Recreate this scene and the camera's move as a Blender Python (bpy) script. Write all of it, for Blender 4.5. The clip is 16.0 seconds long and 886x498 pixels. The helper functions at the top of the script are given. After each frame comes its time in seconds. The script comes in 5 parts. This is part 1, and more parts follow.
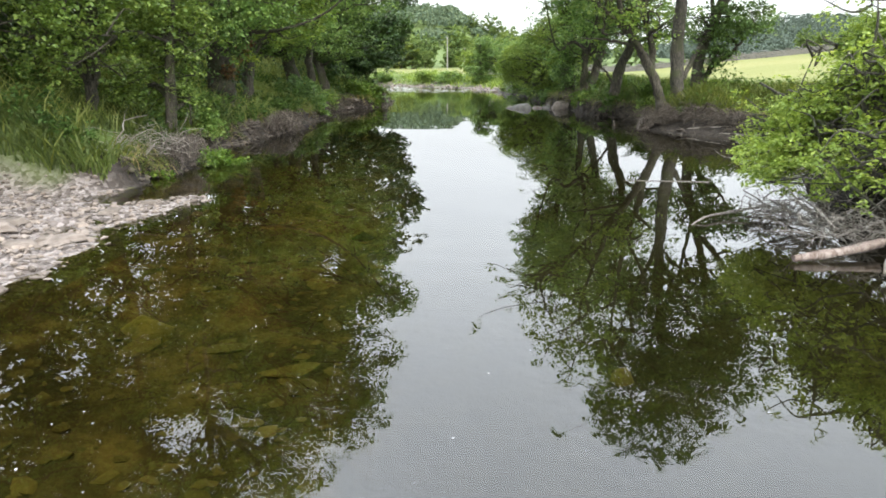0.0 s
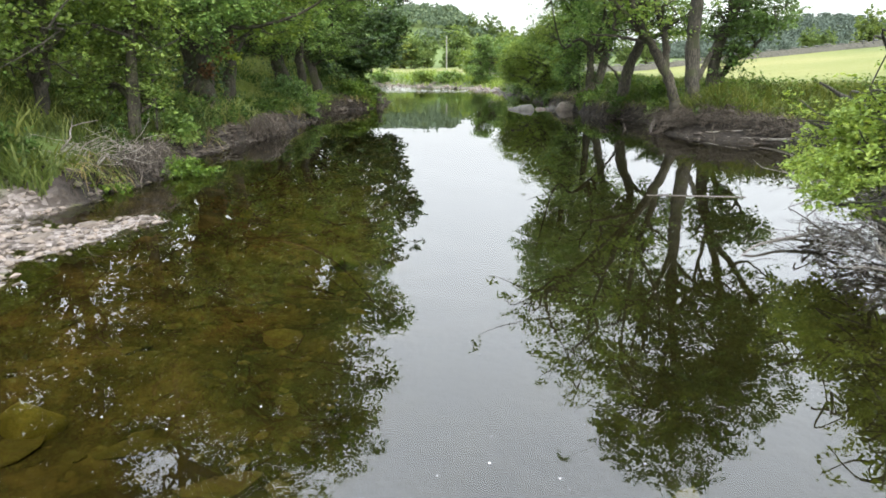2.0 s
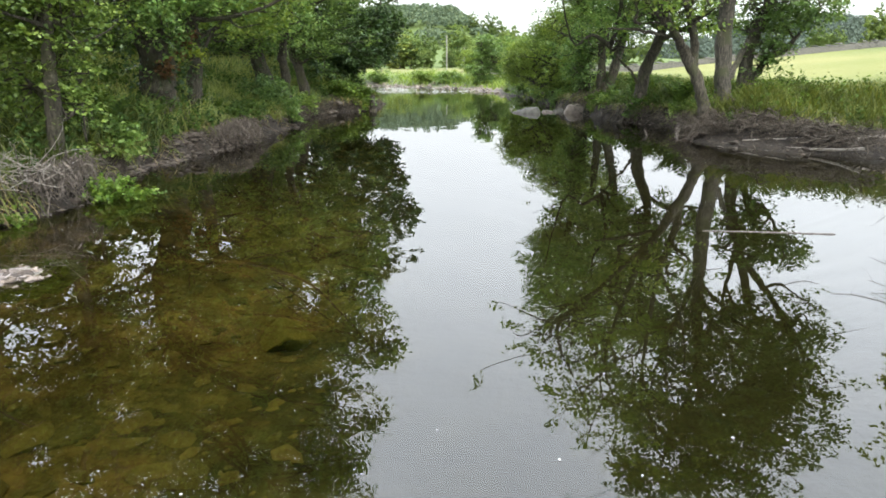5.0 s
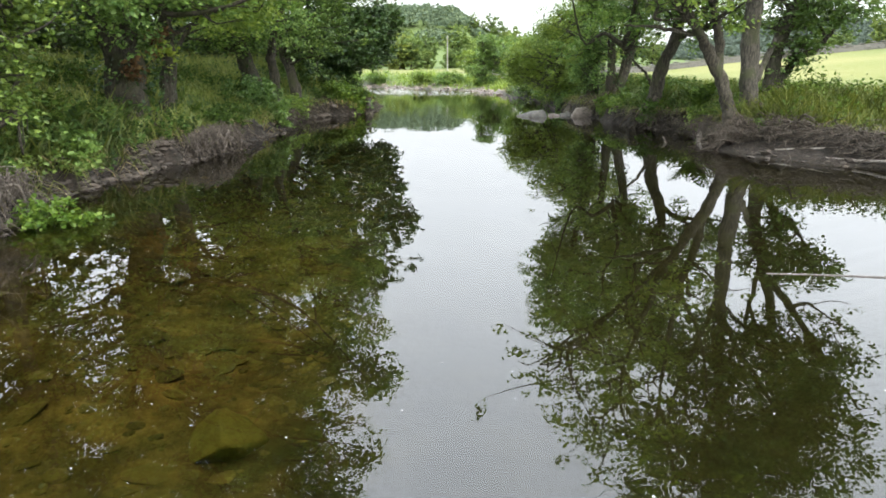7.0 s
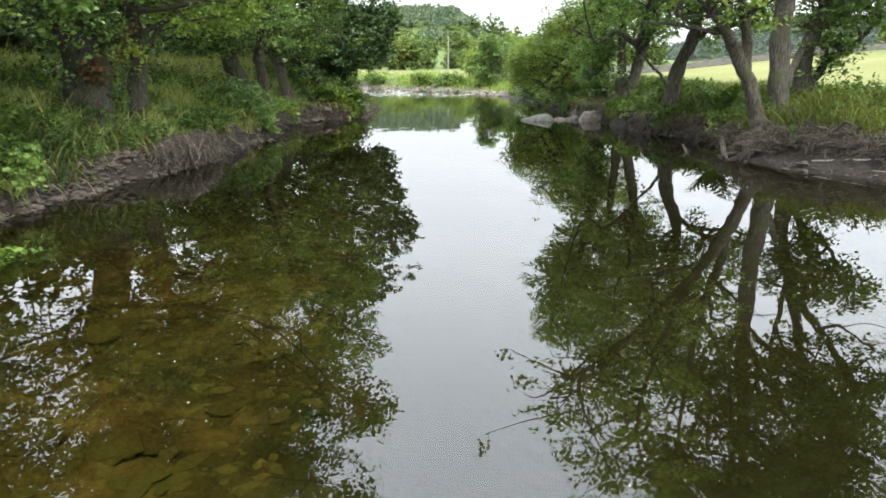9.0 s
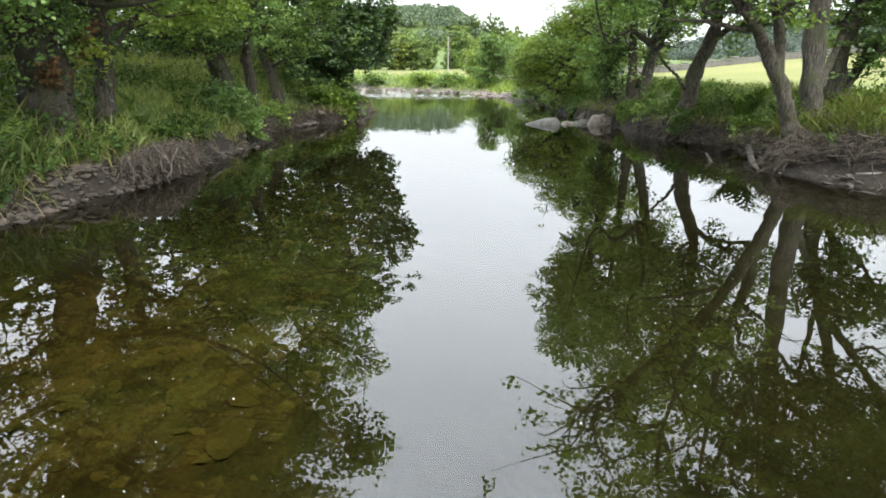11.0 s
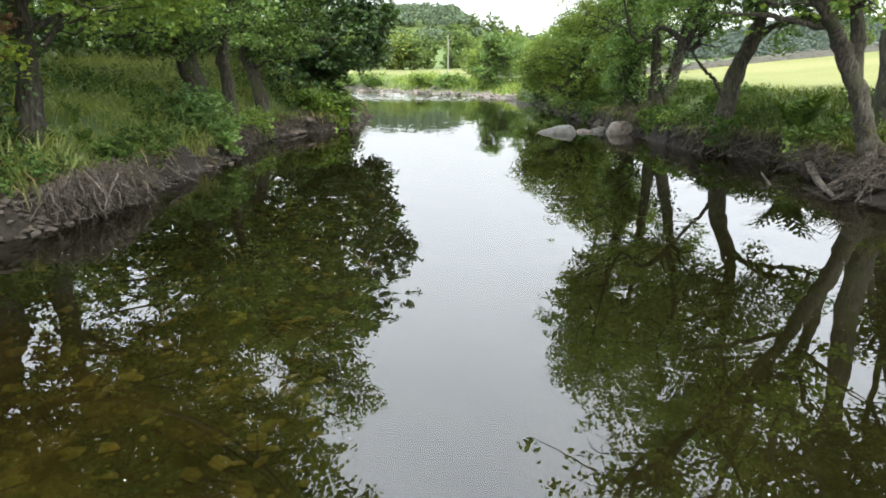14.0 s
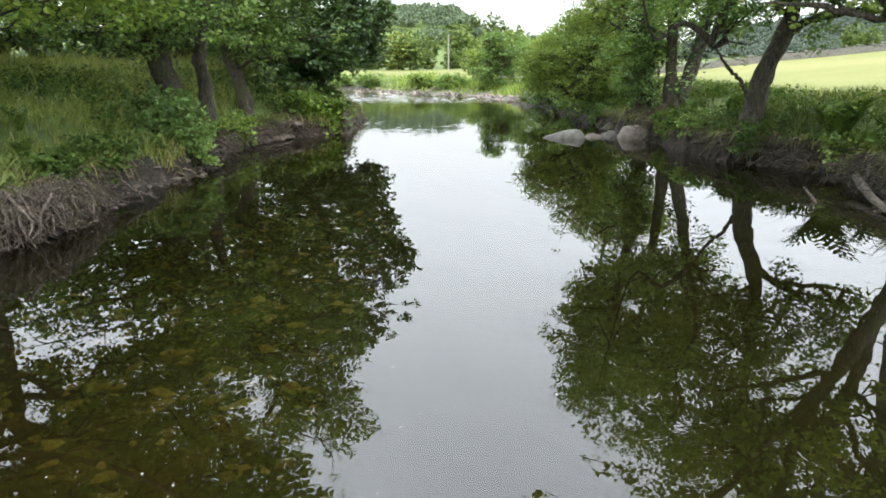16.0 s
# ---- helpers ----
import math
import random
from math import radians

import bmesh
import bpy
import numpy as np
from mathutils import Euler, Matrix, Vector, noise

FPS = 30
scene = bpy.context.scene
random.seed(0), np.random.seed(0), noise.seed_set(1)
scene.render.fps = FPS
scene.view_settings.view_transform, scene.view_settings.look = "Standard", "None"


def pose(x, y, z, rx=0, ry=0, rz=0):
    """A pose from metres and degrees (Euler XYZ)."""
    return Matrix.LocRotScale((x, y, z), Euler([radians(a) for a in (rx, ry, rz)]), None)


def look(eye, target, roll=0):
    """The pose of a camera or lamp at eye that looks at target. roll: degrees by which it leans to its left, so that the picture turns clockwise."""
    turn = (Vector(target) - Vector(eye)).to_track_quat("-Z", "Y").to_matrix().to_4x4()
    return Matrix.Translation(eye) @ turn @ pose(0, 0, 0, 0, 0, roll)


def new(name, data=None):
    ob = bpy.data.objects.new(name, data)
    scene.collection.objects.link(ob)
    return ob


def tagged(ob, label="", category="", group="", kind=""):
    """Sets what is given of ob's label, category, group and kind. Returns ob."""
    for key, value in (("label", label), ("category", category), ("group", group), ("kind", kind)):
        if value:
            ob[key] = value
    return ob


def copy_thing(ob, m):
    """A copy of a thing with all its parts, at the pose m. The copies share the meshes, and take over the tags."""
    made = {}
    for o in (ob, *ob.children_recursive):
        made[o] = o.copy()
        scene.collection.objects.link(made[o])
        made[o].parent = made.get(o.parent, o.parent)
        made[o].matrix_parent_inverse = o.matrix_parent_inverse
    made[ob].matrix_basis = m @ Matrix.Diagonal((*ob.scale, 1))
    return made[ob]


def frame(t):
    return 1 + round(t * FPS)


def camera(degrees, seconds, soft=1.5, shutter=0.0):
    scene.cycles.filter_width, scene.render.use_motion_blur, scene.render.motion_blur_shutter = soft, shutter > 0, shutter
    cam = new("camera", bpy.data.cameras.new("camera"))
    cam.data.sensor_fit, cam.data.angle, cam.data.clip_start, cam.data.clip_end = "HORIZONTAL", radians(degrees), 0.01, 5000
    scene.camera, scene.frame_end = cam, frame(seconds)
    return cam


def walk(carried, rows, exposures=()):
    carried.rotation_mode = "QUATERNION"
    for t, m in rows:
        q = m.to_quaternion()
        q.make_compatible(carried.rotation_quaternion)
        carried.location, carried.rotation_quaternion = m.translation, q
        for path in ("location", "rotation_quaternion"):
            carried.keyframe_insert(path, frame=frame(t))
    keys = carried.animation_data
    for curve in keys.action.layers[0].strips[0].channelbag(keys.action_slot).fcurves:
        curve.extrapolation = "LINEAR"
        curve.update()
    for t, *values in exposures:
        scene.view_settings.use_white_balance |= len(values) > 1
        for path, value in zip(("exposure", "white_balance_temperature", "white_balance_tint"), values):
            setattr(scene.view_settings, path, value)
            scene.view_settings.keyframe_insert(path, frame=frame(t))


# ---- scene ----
# camera: a small drone that glides up the river, 1.7 m over the water
cam = camera(68.1, 16.0, soft=1.75)
ROWS = [
    (0.0, 0.000, 0.000, 1.700, -15.70, -0.00, -0.00),
    (0.5, 0.011, 0.314, 1.691, -15.70, 0.01, -0.01),
    (1.0, 0.021, 0.665, 1.682, -15.70, 0.02, -0.02),
    (1.5, 0.033, 0.990, 1.673, -15.70, 0.03, -0.02),
    (2.0, 0.049, 1.349, 1.665, -15.70, 0.02, -0.04),
    (2.5, 0.067, 1.683, 1.660, -15.70, 0.02, -0.04),
    (3.0, 0.087, 2.056, 1.651, -15.69, 0.04, -0.03),
    (3.5, 0.102, 2.401, 1.642, -15.69, 0.05, -0.02),
    (4.0, 0.113, 2.770, 1.631, -15.69, 0.04, -0.01),
    (6.5, 0.145, 4.503, 1.603, -15.61, -0.01, 0.05),
    (7.0, 0.150, 4.858, 1.613, -15.61, -0.04, 0.07),
    (7.5, 0.159, 5.182, 1.617, -15.60, -0.05, 0.10),
    (8.0, 0.170, 5.529, 1.621, -15.59, -0.05, 0.12),
    (8.5, 0.175, 5.839, 1.626, -15.58, -0.05, 0.13),
    (9.0, 0.178, 6.162, 1.632, -15.58, -0.06, 0.14),
    (11.5, 0.137, 7.676, 1.671, -15.58, -0.05, 0.12),
    (12.0, 0.115, 8.022, 1.686, -15.60, -0.04, 0.12),
    (12.5, 0.097, 8.349, 1.696, -15.60, -0.02, 0.10),
    (13.0, 0.082, 8.705, 1.707, -15.61, -0.02, 0.08),
    (13.5, 0.072, 9.038, 1.717, -15.63, 0.01, 0.07),
    (14.0, 0.068, 9.396, 1.722, -15.64, 0.00, 0.06),
    (14.5, 0.067, 9.725, 1.725, -15.64, 0.02, 0.05),
    (15.0, 0.087, 10.074, 1.722, -15.63, 0.07, 0.08),
    (15.5, 0.104, 10.385, 1.719, -15.63, 0.07, 0.11),
    (16.0, 0.123, 10.719, 1.713, -15.62, 0.06, 0.12),
]
walk(cam, [(t, pose(x, y, z, 90 + pitch, roll, yaw)) for t, x, y, z, pitch, roll, yaw in ROWS],
     [(0.0, 0.0), (3.0, 0.02), (7.0, 0.09), (16.0, 0.10)])

# ---- light: bright overcast summer day ----
world = bpy.data.worlds.new("sky")
scene.world = world
world.use_nodes = True
wn, wl = world.node_tree.nodes, world.node_tree.links
wn.clear()
sky = wn.new("ShaderNodeTexSky")
sky.sky_type = "NISHITA"
sky.sun_disc = False
sky.sun_elevation = radians(45)
sky.sun_rotation = radians(152)
sky.dust_density = 3.0
sky_pale = wn.new("ShaderNodeHueSaturation")
sky_pale.inputs["Saturation"].default_value = 0.30
sky_pale.inputs["Value"].default_value = 0.10
wl.new(sky.outputs[0], sky_pale.inputs["Color"])
# cloud deck, three times brighter overhead than at the horizon
tc = wn.new("ShaderNodeTexCoord")
sep = wn.new("ShaderNodeSeparateXYZ")
wl.new(tc.outputs["Generated"], sep.inputs[0])
deck = wn.new("ShaderNodeValToRGB")
steps = deck.color_ramp.elements
while len(steps) < 4:
    steps.new(0.5)
for el, (pos, v, r, b) in zip(steps, ((0.0, 0.54, 0.98, 1.04), (0.10, 0.86, 0.98, 1.04), (0.26, 1.38, 0.965, 1.07), (1.0, 2.30, 0.95, 1.13))):
    el.position, el.color = pos, (v * r, v * 1.03, v * b, 1)
wl.new(sep.outputs["Z"], deck.inputs[0])
clouds = wn.new("ShaderNodeTexNoise")
clouds.inputs["Scale"].default_value = 2.2
clouds.inputs["Detail"].default_value = 4
wl.new(tc.outputs["Generated"], clouds.inputs["Vector"])
cl = wn.new("ShaderNodeMapRange")
cl.inputs["From Min"].default_value, cl.inputs["From Max"].default_value = 0.3, 0.7
cl.inputs["To Min"].default_value, cl.inputs["To Max"].default_value = 0.90, 1.06
wl.new(clouds.outputs["Fac"], cl.inputs["Value"])
mul = wn.new("ShaderNodeMix")
mul.data_type, mul.blend_type = "RGBA", "MULTIPLY"
mul.inputs["Factor"].default_value = 1
wl.new(deck.outputs[0], mul.inputs["A"])
wl.new(cl.outputs[0], mul.inputs["B"])
mixw = wn.new("ShaderNodeMix")
mixw.data_type = "RGBA"
mixw.inputs["Factor"].default_value = 0.85
wl.new(sky_pale.outputs[0], mixw.inputs["A"])
wl.new(mul.outputs["Result"], mixw.inputs["B"])
bg = wn.new("ShaderNodeBackground")
bg.inputs["Strength"].default_value = 2.12
wl.new(mixw.outputs["Result"], bg.inputs["Color"])
wout = wn.new("ShaderNodeOutputWorld")
wl.new(bg.outputs[0], wout.inputs["Surface"])

sun = new("sun", bpy.data.lights.new("sun", "SUN"))
sun.data.energy, sun.data.angle, sun.data.color = 2.9, radians(34), (1.0, 0.93, 0.83)
sun.matrix_world = look((11, -13, 23), (0, 8, 0))

# ---- materials ----
def nodes_of(name):
    m = bpy.data.materials.new(name)
    m.use_nodes = True
    n, l = m.node_tree.nodes, m.node_tree.links
    return m, n, l, n["Principled BSDF"]


def ramp_node(n, stops):
    r = n.new("ShaderNodeValToRGB")
    e = r.color_ramp.elements
    while len(e) < len(stops):
        e.new(0.5)
    for i, (p, c) in enumerate(stops):
        e[i].position, e[i].color = p, (*c, 1)
    return r


def noise_node(n, l, scale, detail=4, vec=None, rough=0.55):
    t = n.new("ShaderNodeTexNoise")
    t.inputs["Scale"].default_value, t.inputs["Detail"].default_value = scale, detail
    t.inputs["Roughness"].default_value = rough
    if vec:
        l.new(vec, t.inputs["Vector"])
    return t


def mix_node(n, l, a, b, fac=0.5, blend="MIX"):
    m = n.new("ShaderNodeMix")
    m.data_type, m.blend_type = "RGBA", blend
    for key, v in (("A", a), ("B", b), ("Factor", fac)):
        if isinstance(v, (int, float)):
            m.inputs[key].default_value = v
        elif isinstance(v, tuple):
            m.inputs[key].default_value = (*v, 1)
        else:
            l.new(v, m.inputs[key])
    return m.outputs["Result"]


def bump_to(n, l, bsdf, height, strength, dist):
    b = n.new("ShaderNodeBump")
    b.inputs["Strength"].default_value, b.inputs["Distance"].default_value = strength, dist
    l.new(height, b.inputs["Height"])
    l.new(b.outputs[0], bsdf.inputs["Normal"])


def leaf_mat(name, dark, mid, light, trans=0.35, rough=0.45):
    """Leaves: each one a little different in colour, whole boughs lighter or duller, light shining through."""
    m, n, l, p = nodes_of(name)
    g = n.new("ShaderNodeNewGeometry")
    r = ramp_node(n, [(0.0, dark), (0.55, mid), (1.0, light)])
    l.new(g.outputs["Random Per Island"], r.inputs[0])
    tcn = n.new("ShaderNodeTexCoord")
    big = noise_node(n, l, 0.9, 2, tcn.outputs["Object"])
    br = ramp_node(n, [(0.3, (0.62, 0.66, 0.60)), (0.7, (1.25, 1.18, 1.0))])
    l.new(big.outputs["Fac"], br.inputs[0])
    col = mix_node(n, l, r.outputs[0], br.outputs[0], 1.0, "MULTIPLY")
    oi = n.new("ShaderNodeObjectInfo")
    own = ramp_node(n, [(0.0, (0.80, 0.86, 0.95)), (0.5, (1.0, 1.0, 1.0)), (1.0, (1.22, 1.10, 0.85))])
    l.new(oi.outputs["Random"], own.inputs[0])
    col = mix_node(n, l, col, own.outputs[0], 1.0, "MULTIPLY")
    l.new(col, p.inputs["Base Color"])
    p.inputs["Roughness"].default_value = rough
    p.inputs["Specular IOR Level"].default_value = 0.45
    t = n.new("ShaderNodeBsdfTranslucent")
    tint = mix_node(n, l, col, (1.14, 1.0, 0.56), 1.0, "MULTIPLY")
    l.new(tint, t.inputs["Color"])
    mx = n.new("ShaderNodeMixShader")
    mx.inputs[0].default_value = trans
    l.new(p.outputs[0], mx.inputs[1])
    l.new(t.outputs[0], mx.inputs[2])
    l.new(mx.outputs[0], n["Material Output"].inputs["Surface"])
    return m


ALDER = leaf_mat("alder_leaf", (0.068, 0.130, 0.036), (0.138, 0.245, 0.068), (0.228, 0.345, 0.120), 0.36, 0.42)
# paler alder copy, its brightness standing in for light that dim crowns lack
ALDER_LIGHT = leaf_mat("alder_leaf_light", (0.100, 0.190, 0.054), (0.190, 0.335, 0.092), (0.320, 0.460, 0.165), 0.40, 0.45)
SYCAMORE = leaf_mat("sycamore_leaf", (0.030, 0.064, 0.020), (0.058, 0.118, 0.034), (0.115, 0.19, 0.06), 0.35, 0.4)
WILLOW = leaf_mat("willow_leaf", (0.10, 0.175, 0.045), (0.17, 0.285, 0.075), (0.28, 0.41, 0.135), 0.42, 0.5)
SALLOW = leaf_mat("sallow_leaf", (0.150, 0.235, 0.048), (0.28, 0.41, 0.085), (0.44, 0.56, 0.165), 0.46, 0.5)
IVY = leaf_mat("ivy_leaf", (0.019, 0.046, 0.013), (0.039, 0.085, 0.023), (0.078, 0.143, 0.039), 0.15, 0.35)
FERN = leaf_mat("fern_leaf", (0.038, 0.076, 0.013), (0.076, 0.142, 0.024), (0.120, 0.205, 0.040), 0.35, 0.75)
CRESS = leaf_mat("water_plant_leaf", (0.07, 0.135, 0.018), (0.13, 0.23, 0.032), (0.24, 0.34, 0.06))
DRYLEAF = leaf_mat("withered_leaf", (0.10, 0.05, 0.022), (0.18, 0.10, 0.045), (0.28, 0.18, 0.09), 0.2, 0.7)
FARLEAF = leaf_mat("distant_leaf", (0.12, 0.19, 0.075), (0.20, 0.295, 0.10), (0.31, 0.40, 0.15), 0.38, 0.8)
# hill and ridge leaves carry distance haze in their colour, bluer on the ridge
HILLLEAF = leaf_mat("hazed_hill_leaf", (0.095, 0.14, 0.095), (0.14, 0.19, 0.125), (0.20, 0.25, 0.15), 0.2, 0.9)
RIDGELEAF = leaf_mat("hazed_ridge_leaf", (0.080, 0.112, 0.104), (0.105, 0.140, 0.128), (0.132, 0.168, 0.148), 0.1, 1.0)
GRASS = leaf_mat("long_grass_blade", (0.058, 0.090, 0.020), (0.098, 0.140, 0.031), (0.165, 0.205, 0.060), 0.38, 0.6)
# brightened grass colour, standing in for light on the open slope
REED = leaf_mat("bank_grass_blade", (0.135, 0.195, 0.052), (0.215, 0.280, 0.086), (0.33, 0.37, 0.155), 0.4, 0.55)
STRAW = leaf_mat("dry_grass_stalk", (0.17, 0.13, 0.06), (0.28, 0.22, 0.11), (0.38, 0.32, 0.18), 0.2, 0.7)


def bark_mat(name, a, b, moss, scale=7.0):
    m, n, l, p = nodes_of(name)
    tcn = n.new("ShaderNodeTexCoord")
    mp = n.new("ShaderNodeMapping")
    mp.inputs["Scale"].default_value = (1, 1, 0.22)
    l.new(tcn.outputs["Object"], mp.inputs["Vector"])
    f = noise_node(n, l, scale * 4, 6, mp.outputs[0], 0.7)
    r = ramp_node(n, [(0.40, a), (0.62, b)])
    l.new(f.outputs["Fac"], r.inputs[0])
    big = noise_node(n, l, 2.3, 4, tcn.outputs["Object"])
    mr = ramp_node(n, [(0.50, (0, 0, 0)), (0.68, (1, 1, 1))])
    l.new(big.outputs["Fac"], mr.inputs[0])
    c = mix_node(n, l, r.outputs[0], moss, mr.outputs[0])
    spot = noise_node(n, l, 11, 5, tcn.outputs["Object"], 0.6)
    lr = ramp_node(n, [(0.62, (0, 0, 0)), (0.70, (0.55, 0.55, 0.55))])
    l.new(spot.outputs["Fac"], lr.inputs[0])
    c = mix_node(n, l, c, tuple(min(0.6, 1.9 * k) for k in b), lr.outputs[0])
    l.new(c, p.inputs["Base Color"])
    p.inputs["Roughness"].default_value = 0.9
    bump_to(n, l, p, f.outputs["Fac"], 1.0, 0.05)
    return m


BARK = bark_mat("alder_bark", (0.024, 0.020, 0.014), (0.105, 0.092, 0.068), (0.058, 0.064, 0.026))
BARK_GREY = bark_mat("grey_bark", (0.026, 0.023, 0.018), (0.118, 0.106, 0.084), (0.060, 0.066, 0.030))
ROOT = bark_mat("root_bark", (0.028, 0.022, 0.016), (0.150, 0.122, 0.095), (0.050, 0.039, 0.027), 9)
DEADWOOD = bark_mat("bleached_dead_wood", (0.18, 0.155, 0.13), (0.46, 0.42, 0.37), (0.26, 0.23, 0.195), 9)


def stone_mat(name, a, b, c, scale=6.0):
    m, n, l, p = nodes_of(name)
    tcn = n.new("ShaderNodeTexCoord")
    oi = n.new("ShaderNodeObjectInfo")
    g = n.new("ShaderNodeNewGeometry")
    f = noise_node(n, l, scale, 7, tcn.outputs["Object"], 0.65)
    r = ramp_node(n, [(0.25, a), (0.55, b), (0.8, c)])
    l.new(f.outputs["Fac"], r.inputs[0])
    v = ramp_node(n, [(0, (0.62, 0.60, 0.58)), (0.5, (0.95, 0.93, 0.92)), (1, (1.25, 1.2, 1.15))])
    add = n.new("ShaderNodeMath")
    add.operation = "ADD"
    l.new(oi.outputs["Random"], add.inputs[0])
    l.new(g.outputs["Random Per Island"], add.inputs[1])
    fr = n.new("ShaderNodeMath")
    fr.operation = "FRACT"
    l.new(add.outputs[0], fr.inputs[0])
    l.new(fr.outputs[0], v.inputs[0])
    l.new(mix_node(n, l, r.outputs[0], v.outputs[0], 1.0, "MULTIPLY"), p.inputs["Base Color"])
    p.inputs["Roughness"].default_value = 0.85
    fine = noise_node(n, l, scale * 9, 5, tcn.outputs["Object"])
    bump_to(n, l, p, fine.outputs["Fac"], 0.5, 0.01)
    return m


COBBLE = stone_mat("pale_river_stone", (0.120, 0.100, 0.084), (0.236, 0.200, 0.172), (0.350, 0.304, 0.268))
SHALE = stone_mat("bank_rubble_stone", (0.036, 0.030, 0.024), (0.082, 0.068, 0.056), (0.160, 0.138, 0.116))
BEDSTONE = stone_mat("algae_bed_stone", (0.085, 0.070, 0.024), (0.155, 0.132, 0.044), (0.28, 0.24, 0.085), 3.0)
MOSSSTONE = stone_mat("mossy_boulder", (0.14, 0.125, 0.035), (0.29, 0.265, 0.075), (0.45, 0.41, 0.14), 4.0)
GREYROCK = stone_mat("grey_boulder", (0.085, 0.080, 0.072), (0.215, 0.205, 0.185), (0.34, 0.325, 0.295), 4.5)
WALLSTONE = stone_mat("dry_stone", (0.075, 0.074, 0.069), (0.130, 0.128, 0.119), (0.205, 0.202, 0.188))


def ground_mat():
    m, n, l, p = nodes_of("ground")
    tcn = n.new("ShaderNodeTexCoord")
    zone = n.new("ShaderNodeVertexColor")
    zone.layer_name = "zone"
    s = n.new("ShaderNodeSeparateColor")
    l.new(zone.outputs[0], s.inputs[0])
    fine = noise_node(n, l, 9, 8, tcn.outputs["Object"], 0.7)
    mid = noise_node(n, l, 1.1, 5, tcn.outputs["Object"])
    wide = noise_node(n, l, 0.05, 4, tcn.outputs["Object"])
    # earth kept near black: shade on the bank faces is put into its colour
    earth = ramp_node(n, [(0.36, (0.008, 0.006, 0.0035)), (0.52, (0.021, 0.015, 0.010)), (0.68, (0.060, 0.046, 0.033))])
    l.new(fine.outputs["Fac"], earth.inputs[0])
    grav = ramp_node(n, [(0.25, (0.09, 0.072, 0.062)), (0.5, (0.19, 0.16, 0.145)), (0.75, (0.31, 0.27, 0.25))])
    peb = n.new("ShaderNodeTexVoronoi")
    peb.inputs["Scale"].default_value = 17
    l.new(tcn.outputs["Object"], peb.inputs["Vector"])
    bw = n.new("ShaderNodeRGBToBW")
    l.new(peb.outputs["Color"], bw.inputs[0])
    l.new(bw.outputs[0], grav.inputs[0])
    grass = ramp_node(n, [(0.3, (0.055, 0.085, 0.018)), (0.6, (0.10, 0.145, 0.028)), (0.8, (0.16, 0.20, 0.05))])
    l.new(mid.outputs["Fac"], grass.inputs[0])
    hay = ramp_node(n, [(0.38, (0.108, 0.130, 0.025)), (0.5, (0.150, 0.162, 0.036)), (0.64, (0.195, 0.190, 0.056))])
    l.new(wide.outputs["Fac"], hay.inputs[0])
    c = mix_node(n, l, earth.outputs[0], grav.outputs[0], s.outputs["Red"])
    c = mix_node(n, l, c, grass.outputs[0], s.outputs["Green"])
    c = mix_node(n, l, c, hay.outputs[0], s.outputs["Blue"])
    l.new(c, p.inputs["Base Color"])
    p.inputs["Roughness"].default_value = 0.95
    rough = mix_node(n, l, fine.outputs["Fac"], peb.outputs["Distance"], s.outputs["Red"])
    bump_to(n, l, p, rough, 0.9, 0.06)
    return m


def bed_mat():
    m, n, l, p = nodes_of("river_bed")
    tcn = n.new("ShaderNodeTexCoord")
    f = noise_node(n, l, 2.2, 7, tcn.outputs["Object"], 0.65)
    big = noise_node(n, l, 0.45, 3, tcn.outputs["Object"])
    r = ramp_node(n, [(0.36, (0.054, 0.041, 0.017)), (0.52, (0.134, 0.101, 0.040)), (0.66, (0.305, 0.230, 0.095))])
    l.new(f.outputs["Fac"], r.inputs[0])
    br = ramp_node(n, [(0.35, (0.6, 0.66, 0.6)), (0.65, (1.2, 1.1, 1.0))])
    l.new(big.outputs["Fac"], br.inputs[0])
    # stony shallows on one side; channel silt darkened to stand for deep water's absorption
    zone = n.new("ShaderNodeVertexColor")
    zone.layer_name = "zone"
    s = n.new("ShaderNodeSeparateColor")
    l.new(zone.outputs[0], s.inputs[0])
    c = mix_node(n, l, r.outputs[0], br.outputs[0], 1.0, "MULTIPLY")
    silt = ramp_node(n, [(0.3, (0.022, 0.024, 0.014)), (0.7, (0.048, 0.049, 0.029))])
    l.new(f.outputs["Fac"], silt.inputs[0])
    l.new(mix_node(n, l, silt.outputs[0], c, s.outputs["Blue"]), p.inputs["Base Color"])
    p.inputs["Roughness"].default_value = 1.0
    bump_to(n, l, p, f.outputs["Fac"], 0.6, 0.05)
    return m


